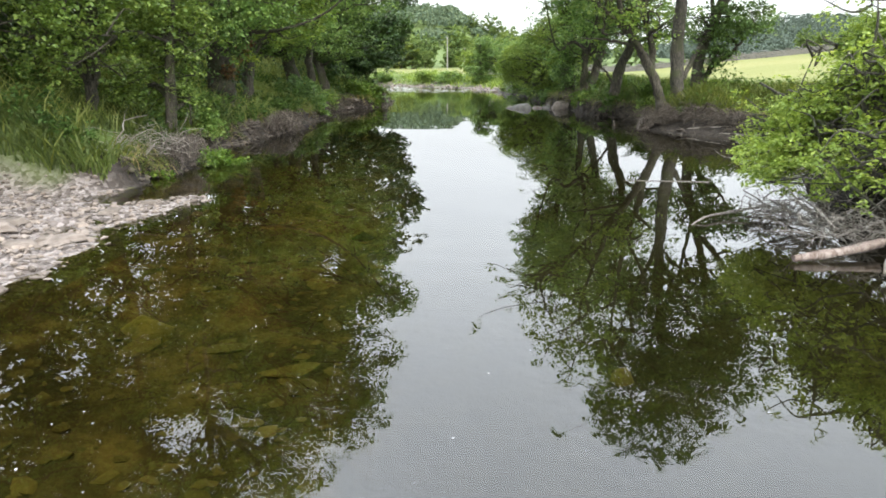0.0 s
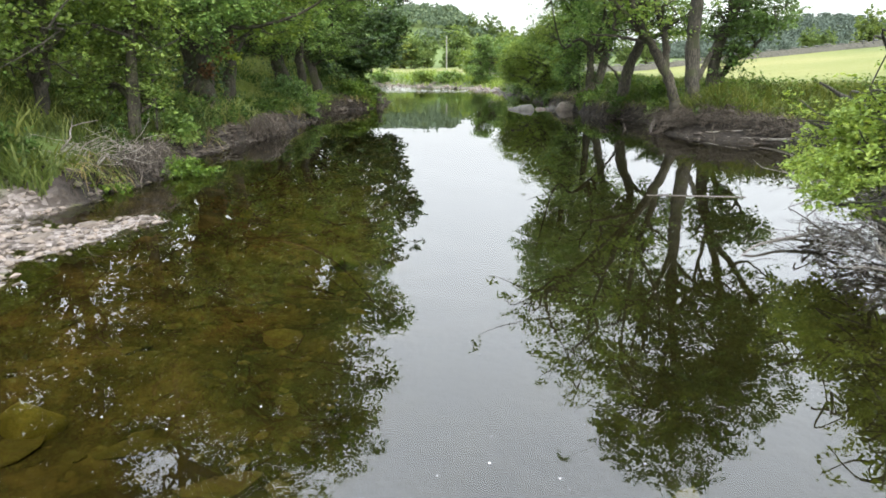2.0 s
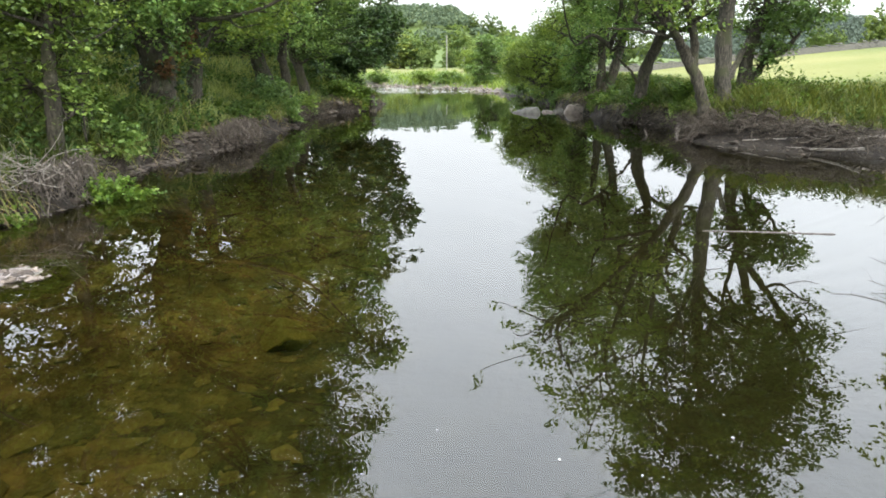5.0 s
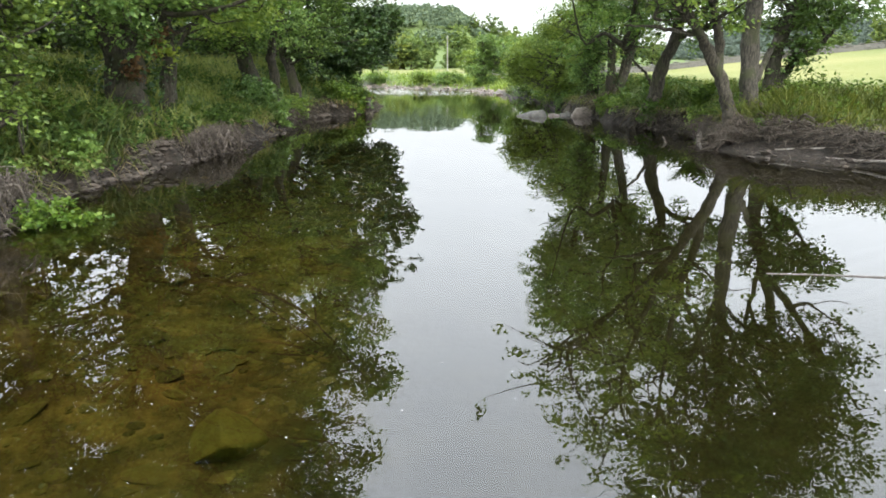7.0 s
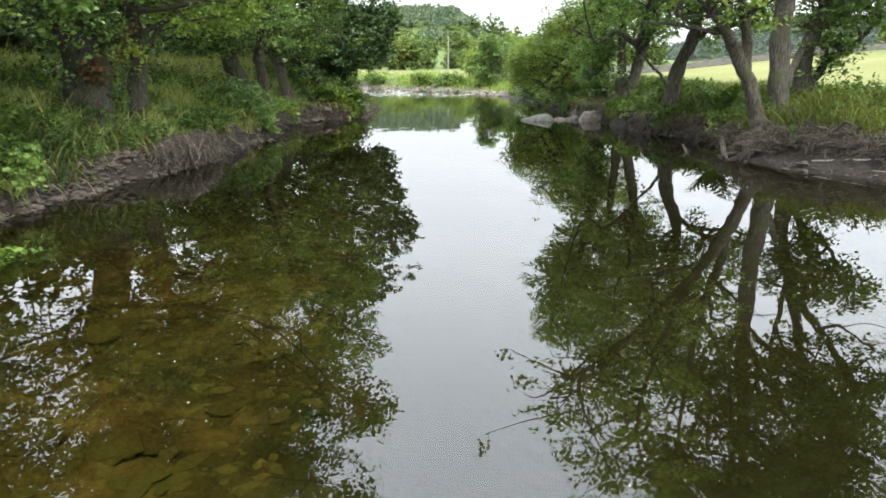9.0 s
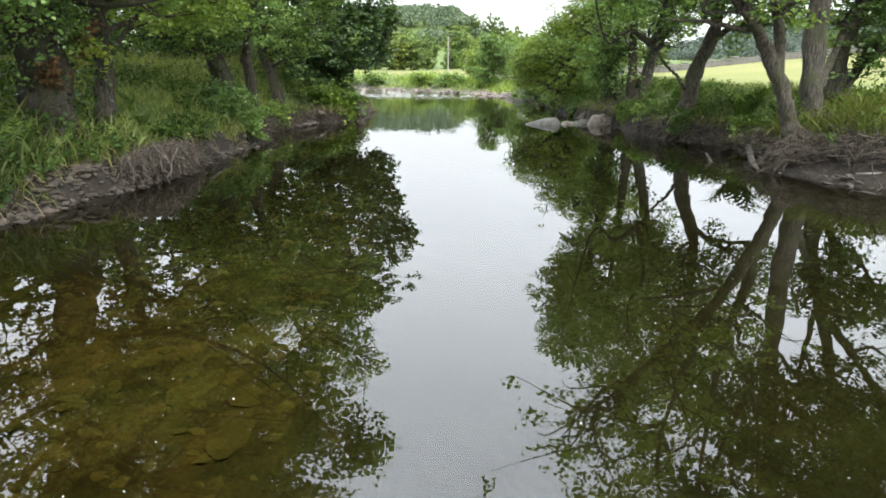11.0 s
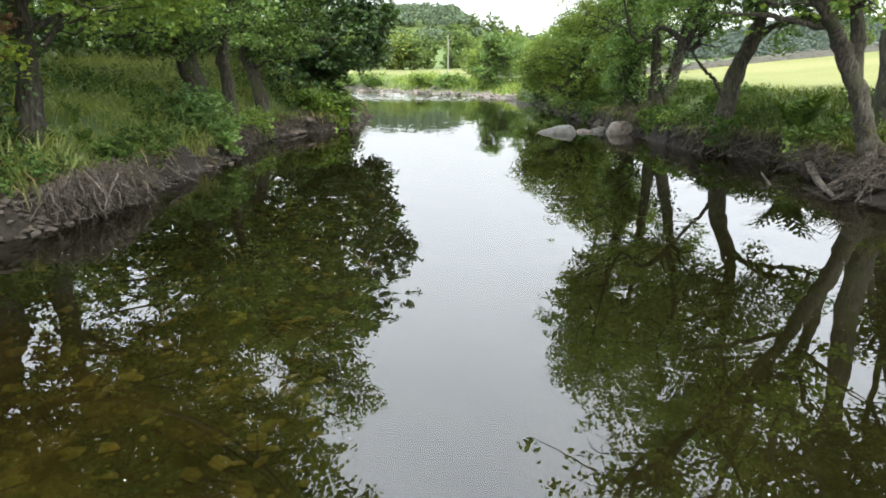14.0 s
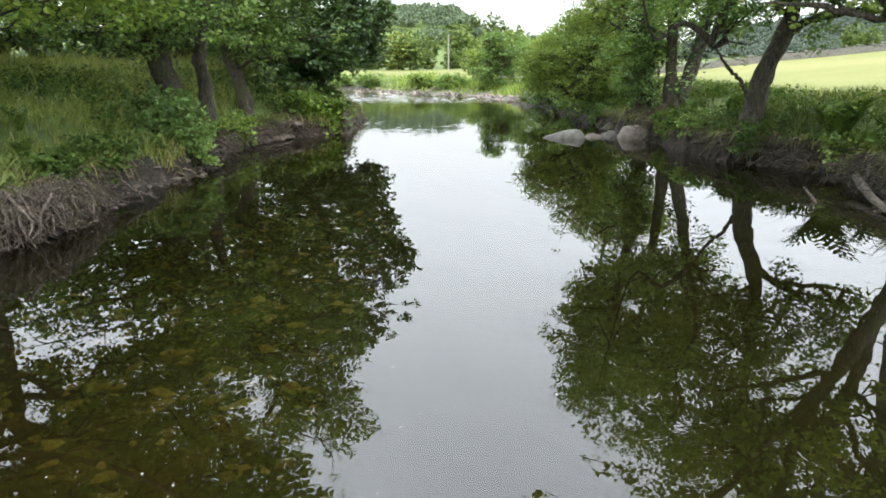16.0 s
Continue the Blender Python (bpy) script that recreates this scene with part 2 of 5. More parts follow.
def water_mat():
    """Clear brown river water: a mirror that strengthens towards grazing view over a tinted see-through body."""
    m, n, l, p = nodes_of("river_water")
    n.remove(p)
    tr = n.new("ShaderNodeBsdfTransparent")
    tr.inputs["Color"].default_value = (0.64, 0.595, 0.36, 1)
    gl = n.new("ShaderNodeBsdfGlossy")
    gl.inputs["Roughness"].default_value = 0.004
    gl.inputs["Color"].default_value = (0.97, 0.97, 1.0, 1)
    fr = n.new("ShaderNodeFresnel")
    fr.inputs["IOR"].default_value = 1.7
    tcn = n.new("ShaderNodeTexCoord")
    mp = n.new("ShaderNodeMapping")
    mp.inputs["Scale"].default_value = (1.0, 1.7, 1)
    l.new(tcn.outputs["Object"], mp.inputs["Vector"])
    sp = n.new("ShaderNodeSeparateXYZ")
    l.new(tcn.outputs["Object"], sp.inputs[0])

    def swell(scale, detail, stops):
        """Tilts of the surface from one size of ripple, growing upstream by the stops (y, tilt)."""
        t = noise_node(n, l, scale, detail, mp.outputs[0], 0.5)
        c = n.new("ShaderNodeVectorMath")
        c.operation = "SUBTRACT"
        c.inputs[1].default_value = (0.5, 0.5, 0.5)
        l.new(t.outputs["Color"], c.inputs[0])
        r = n.new("ShaderNodeMapRange")
        (r.inputs["From Min"].default_value, r.inputs["To Min"].default_value), (r.inputs["From Max"].default_value, r.inputs["To Max"].default_value) = stops
        l.new(sp.outputs["Y"], r.inputs["Value"])
        k = n.new("ShaderNodeVectorMath")
        k.operation = "SCALE"
        l.new(c.outputs[0], k.inputs[0])
        l.new(r.outputs[0], k.inputs["Scale"])
        return k.outputs[0]

    tilt = [swell(0.8, 1, ((0, 0.004), (40, 0.010))), swell(5.0, 2, ((19, 0.0), (42, 0.05))), swell(2.6, 4, ((41, 0.0), (47, 0.6)))]
    total = tilt[0]
    for other in tilt[1:]:
        v = n.new("ShaderNodeVectorMath")
        v.operation = "ADD"
        l.new(total, v.inputs[0])
        l.new(other, v.inputs[1])
        total = v.outputs[0]
    flat = n.new("ShaderNodeVectorMath")
    flat.operation = "MULTIPLY"
    flat.inputs[1].default_value = (1, 1, 0)
    l.new(total, flat.inputs[0])
    up = n.new("ShaderNodeVectorMath")
    up.operation = "ADD"
    up.inputs[1].default_value = (0, 0, 1)
    l.new(flat.outputs[0], up.inputs[0])
    unit_n = n.new("ShaderNodeVectorMath")
    unit_n.operation = "NORMALIZE"
    l.new(up.outputs[0], unit_n.inputs[0])
    l.new(unit_n.outputs[0], gl.inputs["Normal"])
    mx = n.new("ShaderNodeMixShader")
    l.new(fr.outputs[0], mx.inputs[0])
    l.new(tr.outputs[0], mx.inputs[1])
    l.new(gl.outputs[0], mx.inputs[2])
    l.new(mx.outputs[0], n["Material Output"].inputs["Surface"])
    return m


def plain_mat(name, a, b, scale=8, rough=0.8):
    m, n, l, p = nodes_of(name)
    tcn = n.new("ShaderNodeTexCoord")
    f = noise_node(n, l, scale, 5, tcn.outputs["Object"])
    r = ramp_node(n, [(0.3, a), (0.7, b)])
    l.new(f.outputs["Fac"], r.inputs[0])
    l.new(r.outputs[0], p.inputs["Base Color"])
    p.inputs["Roughness"].default_value = rough
    return m


GROUND, BED, WATER = ground_mat(), bed_mat(), water_mat()
FOAM = plain_mat("foam_fleck", (0.6, 0.6, 0.58), (0.85, 0.85, 0.82), 30)
POLEWOOD = plain_mat("weathered_pole", (0.25, 0.23, 0.20), (0.42, 0.40, 0.36), 6)
RAILWOOD = plain_mat("pale_fence_rail", (0.38, 0.36, 0.32), (0.60, 0.58, 0.53), 9)
FRINGE = bark_mat("pale_root", (0.055, 0.045, 0.036), (0.22, 0.185, 0.155), (0.10, 0.08, 0.063), 9)
PINKLOG = bark_mat("stripped_log", (0.17, 0.125, 0.10), (0.36, 0.30, 0.26), (0.26, 0.195, 0.165), 5)

# ---- mesh helpers ----
def mesh_from(name, verts, faces, mat, smooth=False):
    """A mesh from arrays; faces all with the same number of corners."""
    verts, faces = np.asarray(verts, np.float32), np.asarray(faces, np.int32)
    me = bpy.data.meshes.new(name)
    k = faces.shape[1]
    me.vertices.add(len(verts))
    me.vertices.foreach_set("co", verts.ravel())
    me.loops.add(faces.size)
    me.loops.foreach_set("vertex_index", faces.ravel())
    me.polygons.add(len(faces))
    me.polygons.foreach_set("loop_start", np.arange(0, faces.size, k, dtype=np.int32))
    me.polygons.foreach_set("use_smooth", np.full(len(faces), smooth))
    me.update(calc_edges=True)
    me.materials.append(mat)
    return me


def thing(name, at, label, category, group=""):
    ob = new(name)
    ob.empty_display_size = 0.2
    ob.matrix_basis = Matrix.Translation(at)
    return tagged(ob, label, category, group)


def part(name, me, parent, label=""):
    ob = new(name, me)
    ob.parent = parent
    if parent.parent is None:
        ob.matrix_parent_inverse = Matrix.Translation(-parent.matrix_basis.translation)
    return tagged(ob, label)


def joined(chunks):
    vs, fs, o = [], [], 0
    for v, f in chunks:
        vs.append(v)
        fs.append(f + o)
        o += len(v)
    return np.concatenate(vs), np.concatenate(fs)


def spline(pts, steps=5):
    """Catmull-Rom curve through the points."""
    p = np.asarray(pts, float)
    q = np.vstack([2 * p[0] - p[1], p, 2 * p[-1] - p[-2]])
    out = []
    for i in range(1, len(q) - 2):
        for s in np.arange(steps) / steps:
            a, b, c, d = q[i - 1], q[i], q[i + 1], q[i + 2]
            out.append(0.5 * (2 * b + (c - a) * s + (2 * a - 5 * b + 4 * c - d) * s * s + (3 * b - a - 3 * c + d) * s ** 3))
    out.append(p[-1])
    return np.array(out)


def tube(pts, radii, sides=8, rng=None, lump=0.0):
    """A tapering round tube along the points, with ridges and lumps that run along it."""
    p = np.asarray(pts, float)
    n = len(p)
    r = np.interp(np.linspace(0, 1, n), np.linspace(0, 1, len(radii)), radii)
    t = np.gradient(p, axis=0)
    t /= np.linalg.norm(t, axis=1)[:, None] + 1e-9
    u = np.zeros((n, 3))
    side = np.cross(t[0], [0.0, 1.0, 0.1] if abs(t[0][1]) < 0.9 else [1.0, 0, 0])
    for i in range(n):
        side = side - t[i] * side.dot(t[i])
        side = side / (math.sqrt(side.dot(side)) + 1e-9)
        u[i] = side
    w = np.cross(t, u)
    a = np.arange(sides) * 2 * math.pi / sides
    rr = np.repeat(r[:, None], sides, 1)
    if rng is not None and lump:
        s = np.arange(n)[:, None] * 0.9
        f = rng.random(6) * 6.3
        rr = rr * (1 + lump * (0.5 * np.sin(3 * a[None] + f[0] + 0.35 * s) + 0.35 * np.sin(5 * a[None] + f[1] - 0.5 * s) + 0.4 * np.sin(2 * a[None] + f[2] + s) + 0.3 * np.sin(s * 1.7 + f[3])))
    v = p[:, None] + rr[..., None] * (np.cos(a)[None, :, None] * u[:, None] + np.sin(a)[None, :, None] * w[:, None])
    i, j = np.meshgrid(np.arange(n - 1), np.arange(sides), indexing="ij")
    k = (j + 1) % sides
    f = np.stack([i * sides + j, i * sides + k, (i + 1) * sides + k, (i + 1) * sides + j], -1).reshape(-1, 4)
    return v.reshape(-1, 3), f


def unit(v):
    return v / (np.linalg.norm(v, axis=-1, keepdims=True) + 1e-9)


def leaves(at, size, rng, up=1.0, fine=True, slim=0.42, out=None):
    """Leaves at the places given: folded along the rib, tilted at random, mostly facing upwards."""
    n = len(at)
    nrm = rng.normal(size=(n, 3))
    nrm[:, 2] += up * 2.2
    if out is not None:
        nrm += out * 0.6
    nrm = unit(nrm)
    d = rng.normal(size=(n, 3))
    d[:, 2] -= 0.35
    d = unit(d - nrm * (d * nrm).sum(1, keepdims=True))
    s = np.cross(nrm, d)
    L = (size * (0.6 + 0.8 * rng.random(n)))[:, None]
    W = L * slim
    lift = nrm * L * 0.16
    if fine:
        v = np.stack([at - d * L * 0.5, at - d * L * 0.15 - s * W + lift, at + d * L * 0.28 - s * W * 0.8 + lift, at + d * L * 0.5,
                      at + d * L * 0.28 + s * W * 0.8 + lift, at - d * L * 0.15 + s * W + lift], 1).reshape(-1, 3)
        b = np.arange(n)[:, None] * 6
        f = np.concatenate([b + [0, 3, 2, 1], b + [0, 5, 4, 3]])
    else:
        v = np.stack([at - d * L * 0.5, at - s * W + lift, at + d * L * 0.5, at + s * W + lift], 1).reshape(-1, 3)
        f = np.arange(n)[:, None] * 4 + [0, 3, 2, 1]
    return v, f


def in_blobs(blobs, n, rng, shell=0.55):
    """Places in ellipsoids (x, y, z, rx, ry, rz), more of them towards the skin."""
    b = np.array(blobs, float)
    vol = np.prod(b[:, 3:], axis=1) ** 0.8
    which = rng.choice(len(b), n, p=vol / vol.sum())
    d = unit(rng.normal(size=(n, 3)))
    r = rng.random(n) ** (1 / 3) * (1 - shell) + shell * (0.75 + 0.3 * rng.random(n)) * (rng.random(n) < 0.8)
    r = np.clip(r, 0.05, 1.06)[:, None]
    return b[which, :3] + d * r * b[which, 3:], d, which


def boughs(stem_pts, blobs, rng, per=6, thick=0.05):
    """Limbs that leave the stems and spread into the crown, with twigs."""
    chunks, ends = [], []
    sp = np.concatenate(stem_pts)
    for bl in blobs:
        c, r = np.array(bl[:3]), np.array(bl[3:])
        for _ in range(per):
            e = c + unit(rng.normal(size=3)) * r * (0.55 + 0.4 * rng.random())
            low = sp[sp[:, 2] < max(e[2] - 0.25 * np.linalg.norm((sp - e)[:, :2], axis=1).min(), sp[:, 2].min() + 0.8)]
            if len(low) == 0:
                low = sp
            s = low[np.argmin(np.linalg.norm(low - e, axis=1) + 0.4 * rng.random(len(low)))]
            m = s + (e - s) * 0.5 + rng.normal(size=3) * 0.12 * np.linalg.norm(e - s) + [0, 0, 0.1]
            L = np.linalg.norm(e - s)
            cur = spline([s, s + (m - s) * 0.5 + rng.normal(size=3) * 0.08 * L, m, e], 4)
            limb = [tube(cur, [thick * min(1, 0.35 + L / 4), thick * 0.5, 0.008], 6, rng, 0.15)]
            ends.append(e)
            for _ in range(5):
                a = cur[rng.integers(len(cur) // 3, len(cur))]
                b = a + rng.normal(size=3) * r * 0.38
                mid = (a + b) / 2 + rng.normal(size=3) * 0.12
                limb.append(tube(spline([a, mid, b], 3), [0.018, 0.011, 0.005], 4))
                ends.append(b)
            chunks.append(limb)
    return chunks, np.array(ends)


def crown_points(blobs, count, rng, twig=0.22, per=11, gap=0.0, ends=None):
    """Leaf places in sprays round twig ends; gap: how much of the crown stays open."""
    k = count // per
    c, d, _ = in_blobs(blobs, int(k * 1.8), rng)
    if gap:
        val = np.array([noise.noise(Vector(x * 0.85)) + 0.7 * noise.noise(Vector(x * 2.1)) for x in c])
        keep = val > np.quantile(val, gap)
        c, d = c[keep], d[keep]
    c, d = c[:k], d[:k]
    if ends is not None and len(ends):
        e = ends[rng.integers(0, len(ends), k // 3)] + rng.normal(size=(k // 3, 3)) * 0.12
        c, d = np.vstack([c, e]), np.vstack([d, unit(rng.normal(size=(len(e), 3)))])
    axis = unit((d + rng.normal(size=d.shape) * 0.6) * [1, 1, 0.55] + [0, 0, -0.15])
    s = rng.random((len(c), per, 1)) - 0.5
    p = c[:, None] + axis[:, None] * s * twig * 2.2 + rng.normal(size=(len(c), per, 3)) * twig * np.array([0.36, 0.36, 0.16])
    return p.reshape(-1, 3), np.repeat(d, per, 0)


def tree(name, label, base, stems, blobs, count, leaf, bark=BARK, foliage=ALDER, seed=1, fine=True, gap=0.25, per=5,
         thick=0.07, slim=0.42, group="", category="tree", ivy=0, twig=0.22, hung=()):
    """A tree: stems as (points, radii), limbs and twigs, and a crown of single leaves filling ellipsoids."""
    rng = np.random.default_rng(seed)
    ob = thing(name, base, label, category, group)
    curves = []
    for pts, radii in stems:
        cur = spline(pts, 6)
        cur[1:-1] += rng.normal(size=cur[1:-1].shape) * 0.012
        curves.append(cur)
        part("trunk", mesh_from("trunk", *tube(cur, radii, 14, rng, 0.16), bark, True), ob)
    ch, ends = boughs(curves, blobs, rng, per, thick)
    for c in ch:
        if not fine:
            part("limb", mesh_from("limb", *joined(c), bark, True), ob)
            continue
        limb = part("limb", mesh_from("limb", *c[0], bark, True), ob)
        for w in c[1:]:
            part("twig", mesh_from("twig", *w, bark, True), limb)
    for bl in hung:
        c, r = np.array(bl[:3]), np.array(bl[3:])
        for _ in range(7):
            e = c + unit(rng.normal(size=3)) * r * 0.9
            top = c + [rng.normal() * 0.2, rng.normal() * 0.2, 0.9]
            part("twig", mesh_from("twig", *tube(spline([top, (top + e) / 2 + [0, 0, 0.2], e], 4), [0.016, 0.010, 0.004], 5), bark, True), ob)
    p, d = crown_points(list(blobs) + list(hung), count, rng, twig, 20, gap, ends)
    part("crown", mesh_from("crown", *leaves(p, leaf, rng, 1.0, fine, slim, d), foliage), ob)
    if ivy:
        c = curves[0]
        i = rng.integers(0, max(2, int(len(c) * 0.8)), ivy)
        q = c[i] + unit(rng.normal(size=(ivy, 3)) * [1, 1, 0.1]) * (stems[0][1][0] * (0.9 + 0.5 * rng.random((ivy, 1)))) + rng.normal(size=(ivy, 3)) * 0.06
        part("ivy", mesh_from("ivy", *leaves(q, 0.07, rng, 0.3), IVY), ob, "dark climbing ivy leaves")
    return ob

# ---- the lie of the land ----
LEFT_BANK = [(-4.6, -40), (-4.3, -5), (-3.8, 2), (-3.5, 4.9), (-3.3, 5.6), (-3.3, 6.2), (-3.7, 6.8), (-3.1, 8.5), (-3.3, 8.75), (-4.1, 8.0),
             (-4.7, 8.5), (-4.4, 9.3), (-4.3, 10.3), (-4.2, 11), (-4.45, 12), (-4.65, 13), (-4.65, 14.2), (-4.5, 15.7), (-4.0, 17.4),
             (-4.2, 19.5), (-3.9, 21.5), (-4.3, 24.3), (-4.2, 25.6), (-3.9, 26.8), (-3.2, 27.5), (-2.6, 28.0), (-2.4, 29), (-2.5, 33), (-3.4, 37), (-6, 42), (-12, 47), (-26, 53), (-90, 66)]
RIGHT_BANK = [(5, -40), (4.8, -5), (4.3, 3), (4.2, 5.5), (4.4, 7), (5.0, 8.5), (5.6, 10), (6.5, 11.5), (7.7, 13.1), (9.1, 14.1), (8.9, 14.8), (7.8, 15.35), (6.8, 15.9), (6.0, 16.6),
              (5.5, 17.8), (5.85, 18.9), (6.1, 20), (6.25, 21.3), (6.0, 22), (5.3, 22.8), (5.0, 24.5), (5.0, 26.3), (4.5, 27.6), (4.5, 29), (4.6, 32),
              (4.6, 37), (4.0, 42), (2.9, 46), (2.0, 49.5), (-2, 53), (-6, 57.5), (-25, 64), (-90, 78)]
RIVER = np.array(LEFT_BANK + RIGHT_BANK[::-1])


def shore(x, y):
    """Distance from the waterline: plus on land, minus in the river."""
    x, y = np.asarray(x, float), np.asarray(y, float)
    best, inside = np.full(x.shape, 1e9), np.zeros(x.shape, bool)
    for (ax, ay), (bx, by) in zip(RIVER, np.roll(RIVER, -1, 0)):
        ex, ey = bx - ax, by - ay
        t = np.clip(((x - ax) * ex + (y - ay) * ey) / (ex * ex + ey * ey), 0, 1)
        best = np.minimum(best, np.hypot(x - ax - t * ex, y - ay - t * ey))
        cross = (ay > y) != (by > y)
        with np.errstate(divide="ignore", invalid="ignore"):
            inside ^= cross & (x < ex * (y - ay) / (ey if ey else 1e-9) + ax)
    d = np.where(inside, -best, best)
    ragged = 0.09 * np.sin(x * 2.3 + 1.3 * np.sin(y * 1.7)) * np.cos(y * 2.1) + 0.06 * np.sin(x * 5.1 + y * 3.3) * np.cos(y * 4.7 - x * 2.2)
    return d + ragged * np.exp(-(d / 1.2) ** 2)


def step(a, b, v):
    t = np.clip((v - a) / (b - a), 0, 1)
    return t * t * (3 - 2 * t)


def beach(x, y):
    return np.clip(step(9.5, 8.6, y) * step(-30, 0, y) * step(0, -2, x) + 0.9 * step(43, 46, y) * step(62, 56, y) * step(7, 4, x), 0, 1)


def wavy(x, y, s):
    return np.sin(x * s + 1.3 * np.sin(y * s * 0.7)) * np.cos(y * s * 0.9 + 0.8 * np.sin(x * s * 1.3))


def inlet(x, y):
    """One along the inlet where the bank is a bare slope, nought elsewhere."""
    return step(18.9, 17.6, y) * step(9.5, 11.5, y) * (x > 2)


def land(x, y):
    """Height of the ground over the water."""
    x, y = np.asarray(x, float), np.asarray(y, float)
    d = shore(x, y)
    o = np.maximum(d, 0)
    left = step(0.5, -1.5, x) * step(48, 40, y)
    bank = 0.36 * step(0, 0.45, o + 0.15 * wavy(x, y, 1.9) + 0.08 * wavy(y, x, 4.3) + 0.05 * wavy(y, x, 7.3)) * step(0, 0.12, o) + 0.56 * step(0.3, 2.0, o)
    lumps = 0.16 * wavy(x, y, 2.6) + 0.09 * wavy(y, x, 5.2) + 0.05 * wavy(x, y, 8.7)
    steep = 0.40 * step(0, 0.26, o + lumps) * step(0, 0.08, o) + 0.52 * step(0.35, 2.0, o)
    # bare shelf of silt and roots that slopes up from the inlet to the field
    shelf = 0.05 * step(0, 0.12, o) + 0.40 * step(0.0, 1.7, o + 0.10 * wavy(x, y, 2.2)) + 0.42 * step(1.5, 3.2, o)
    k = inlet(x, y)
    bank = np.where(x > 2, steep * (1 - k) + shelf * k, bank)
    bank = bank + left * 0.75 * step(1.5, 6, o)
    flat = 0.055 * o + 0.16 * step(2.0, 5, o) + 0.8 * step(4.0, 9, o) * step(44, 40, y) + 0.28 * step(0.6, 2.6, o) * step(40, 44, y)
    w = beach(x, y)
    z = bank * (1 - w) + flat * w
    z = z + 0.10 * np.maximum(x - 21, 0) * step(0, 30, o) * step(120, 84, y) * step(160, 90, x) * (x > 0)
    z = z + 0.03 * wavy(x, y, 2.1) * step(0.1, 1, o) + (0.03 * wavy(x, y, 6.3) + 0.025 * wavy(y, x, 11.7) + 0.02 * wavy(x, y, 17.1)) * step(0.02, 0.3, o) * step(3.0, 1.0, o)
    z = z + 0.25 * wavy(x, y, 0.09) * step(15, 60, o)
    # wooded hill ahead and the long ridges further off
    z = z + (11 * np.exp(-((x - 10) / 110) ** 2) + 16 * step(26, 2, x) * step(-160, -60, x)) * np.exp(-((y - 390) / 95) ** 2)
    z = z + 50 * np.exp(-((x - 480) / 200) ** 2 - ((y - 900) / 200) ** 2) + 40 * np.exp(-((x + 420) / 240) ** 2 - ((y - 700) / 260) ** 2)
    z = z + 50 * step(900, 1700, np.hypot(x, y)) * (0.7 + 0.3 * np.sin(np.arctan2(y, x) * 7))
    deep = 0.30 + 0.16 * wavy(x, y, 0.55)
    shallow = np.where(x < -0.6, 0.75, 1.25)
    under = -(0.02 + shallow * deep * step(0, 2.6, -d) * 1.5) - 0.02 * wavy(x, y, 3.7) * step(0, 0.5, -d)
    return np.where(d > 0, z, under)


def spread(lo, hi, fine, far, grow=1.16):
    a = list(np.arange(lo, hi, fine))
    s, x = fine, a[0]
    left = []
    while x > -far:
        s *= grow
        x -= s
        left.append(x)
    s, x = fine, a[-1]
    right = []
    while x < far:
        s *= grow
        x += s
        right.append(x)
    return np.array(left[::-1] + a + right)


def build_ground():
    gx, gy = spread(-7.2, 8.2, 0.09, 2500), spread(2, 31, 0.11, 2500, 1.08)
    X, Y = np.meshgrid(gx, gy)
    Z = land(X, Y)
    nx, ny = len(gx), len(gy)
    i, j = np.meshgrid(np.arange(ny - 1), np.arange(nx - 1), indexing="ij")
    f = np.stack([i * nx + j, i * nx + j + 1, (i + 1) * nx + j + 1, (i + 1) * nx + j], -1).reshape(-1, 4)
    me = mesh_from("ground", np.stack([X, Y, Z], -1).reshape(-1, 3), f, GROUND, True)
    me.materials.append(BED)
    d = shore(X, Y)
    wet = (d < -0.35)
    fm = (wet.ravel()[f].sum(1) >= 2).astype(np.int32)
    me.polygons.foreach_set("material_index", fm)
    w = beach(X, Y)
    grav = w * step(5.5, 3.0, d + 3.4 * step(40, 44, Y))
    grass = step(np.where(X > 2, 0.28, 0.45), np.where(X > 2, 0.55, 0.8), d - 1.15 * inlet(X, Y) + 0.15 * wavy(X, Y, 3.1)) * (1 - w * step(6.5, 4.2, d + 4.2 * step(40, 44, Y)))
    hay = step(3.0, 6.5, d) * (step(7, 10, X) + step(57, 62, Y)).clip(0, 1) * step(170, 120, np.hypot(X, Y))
    # under water: bed brightness, dimmed upstream to stand in for shade and depth
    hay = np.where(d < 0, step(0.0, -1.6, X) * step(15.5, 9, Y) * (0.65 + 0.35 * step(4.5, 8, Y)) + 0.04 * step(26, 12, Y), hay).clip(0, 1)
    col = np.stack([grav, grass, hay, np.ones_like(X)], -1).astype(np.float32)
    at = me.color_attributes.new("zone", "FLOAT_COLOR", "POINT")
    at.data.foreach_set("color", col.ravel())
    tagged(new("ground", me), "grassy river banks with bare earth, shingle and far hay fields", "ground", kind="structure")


build_ground()

# water sheet
wv = [(-120, -60, 0), (60, -60, 0), (60, 90, 0), (-120, 90, 0)]
tagged(new("water", mesh_from("water", wv, [(0, 1, 2, 3)], WATER)), "calm dark olive river mirroring trees and sky", "river", kind="structure")

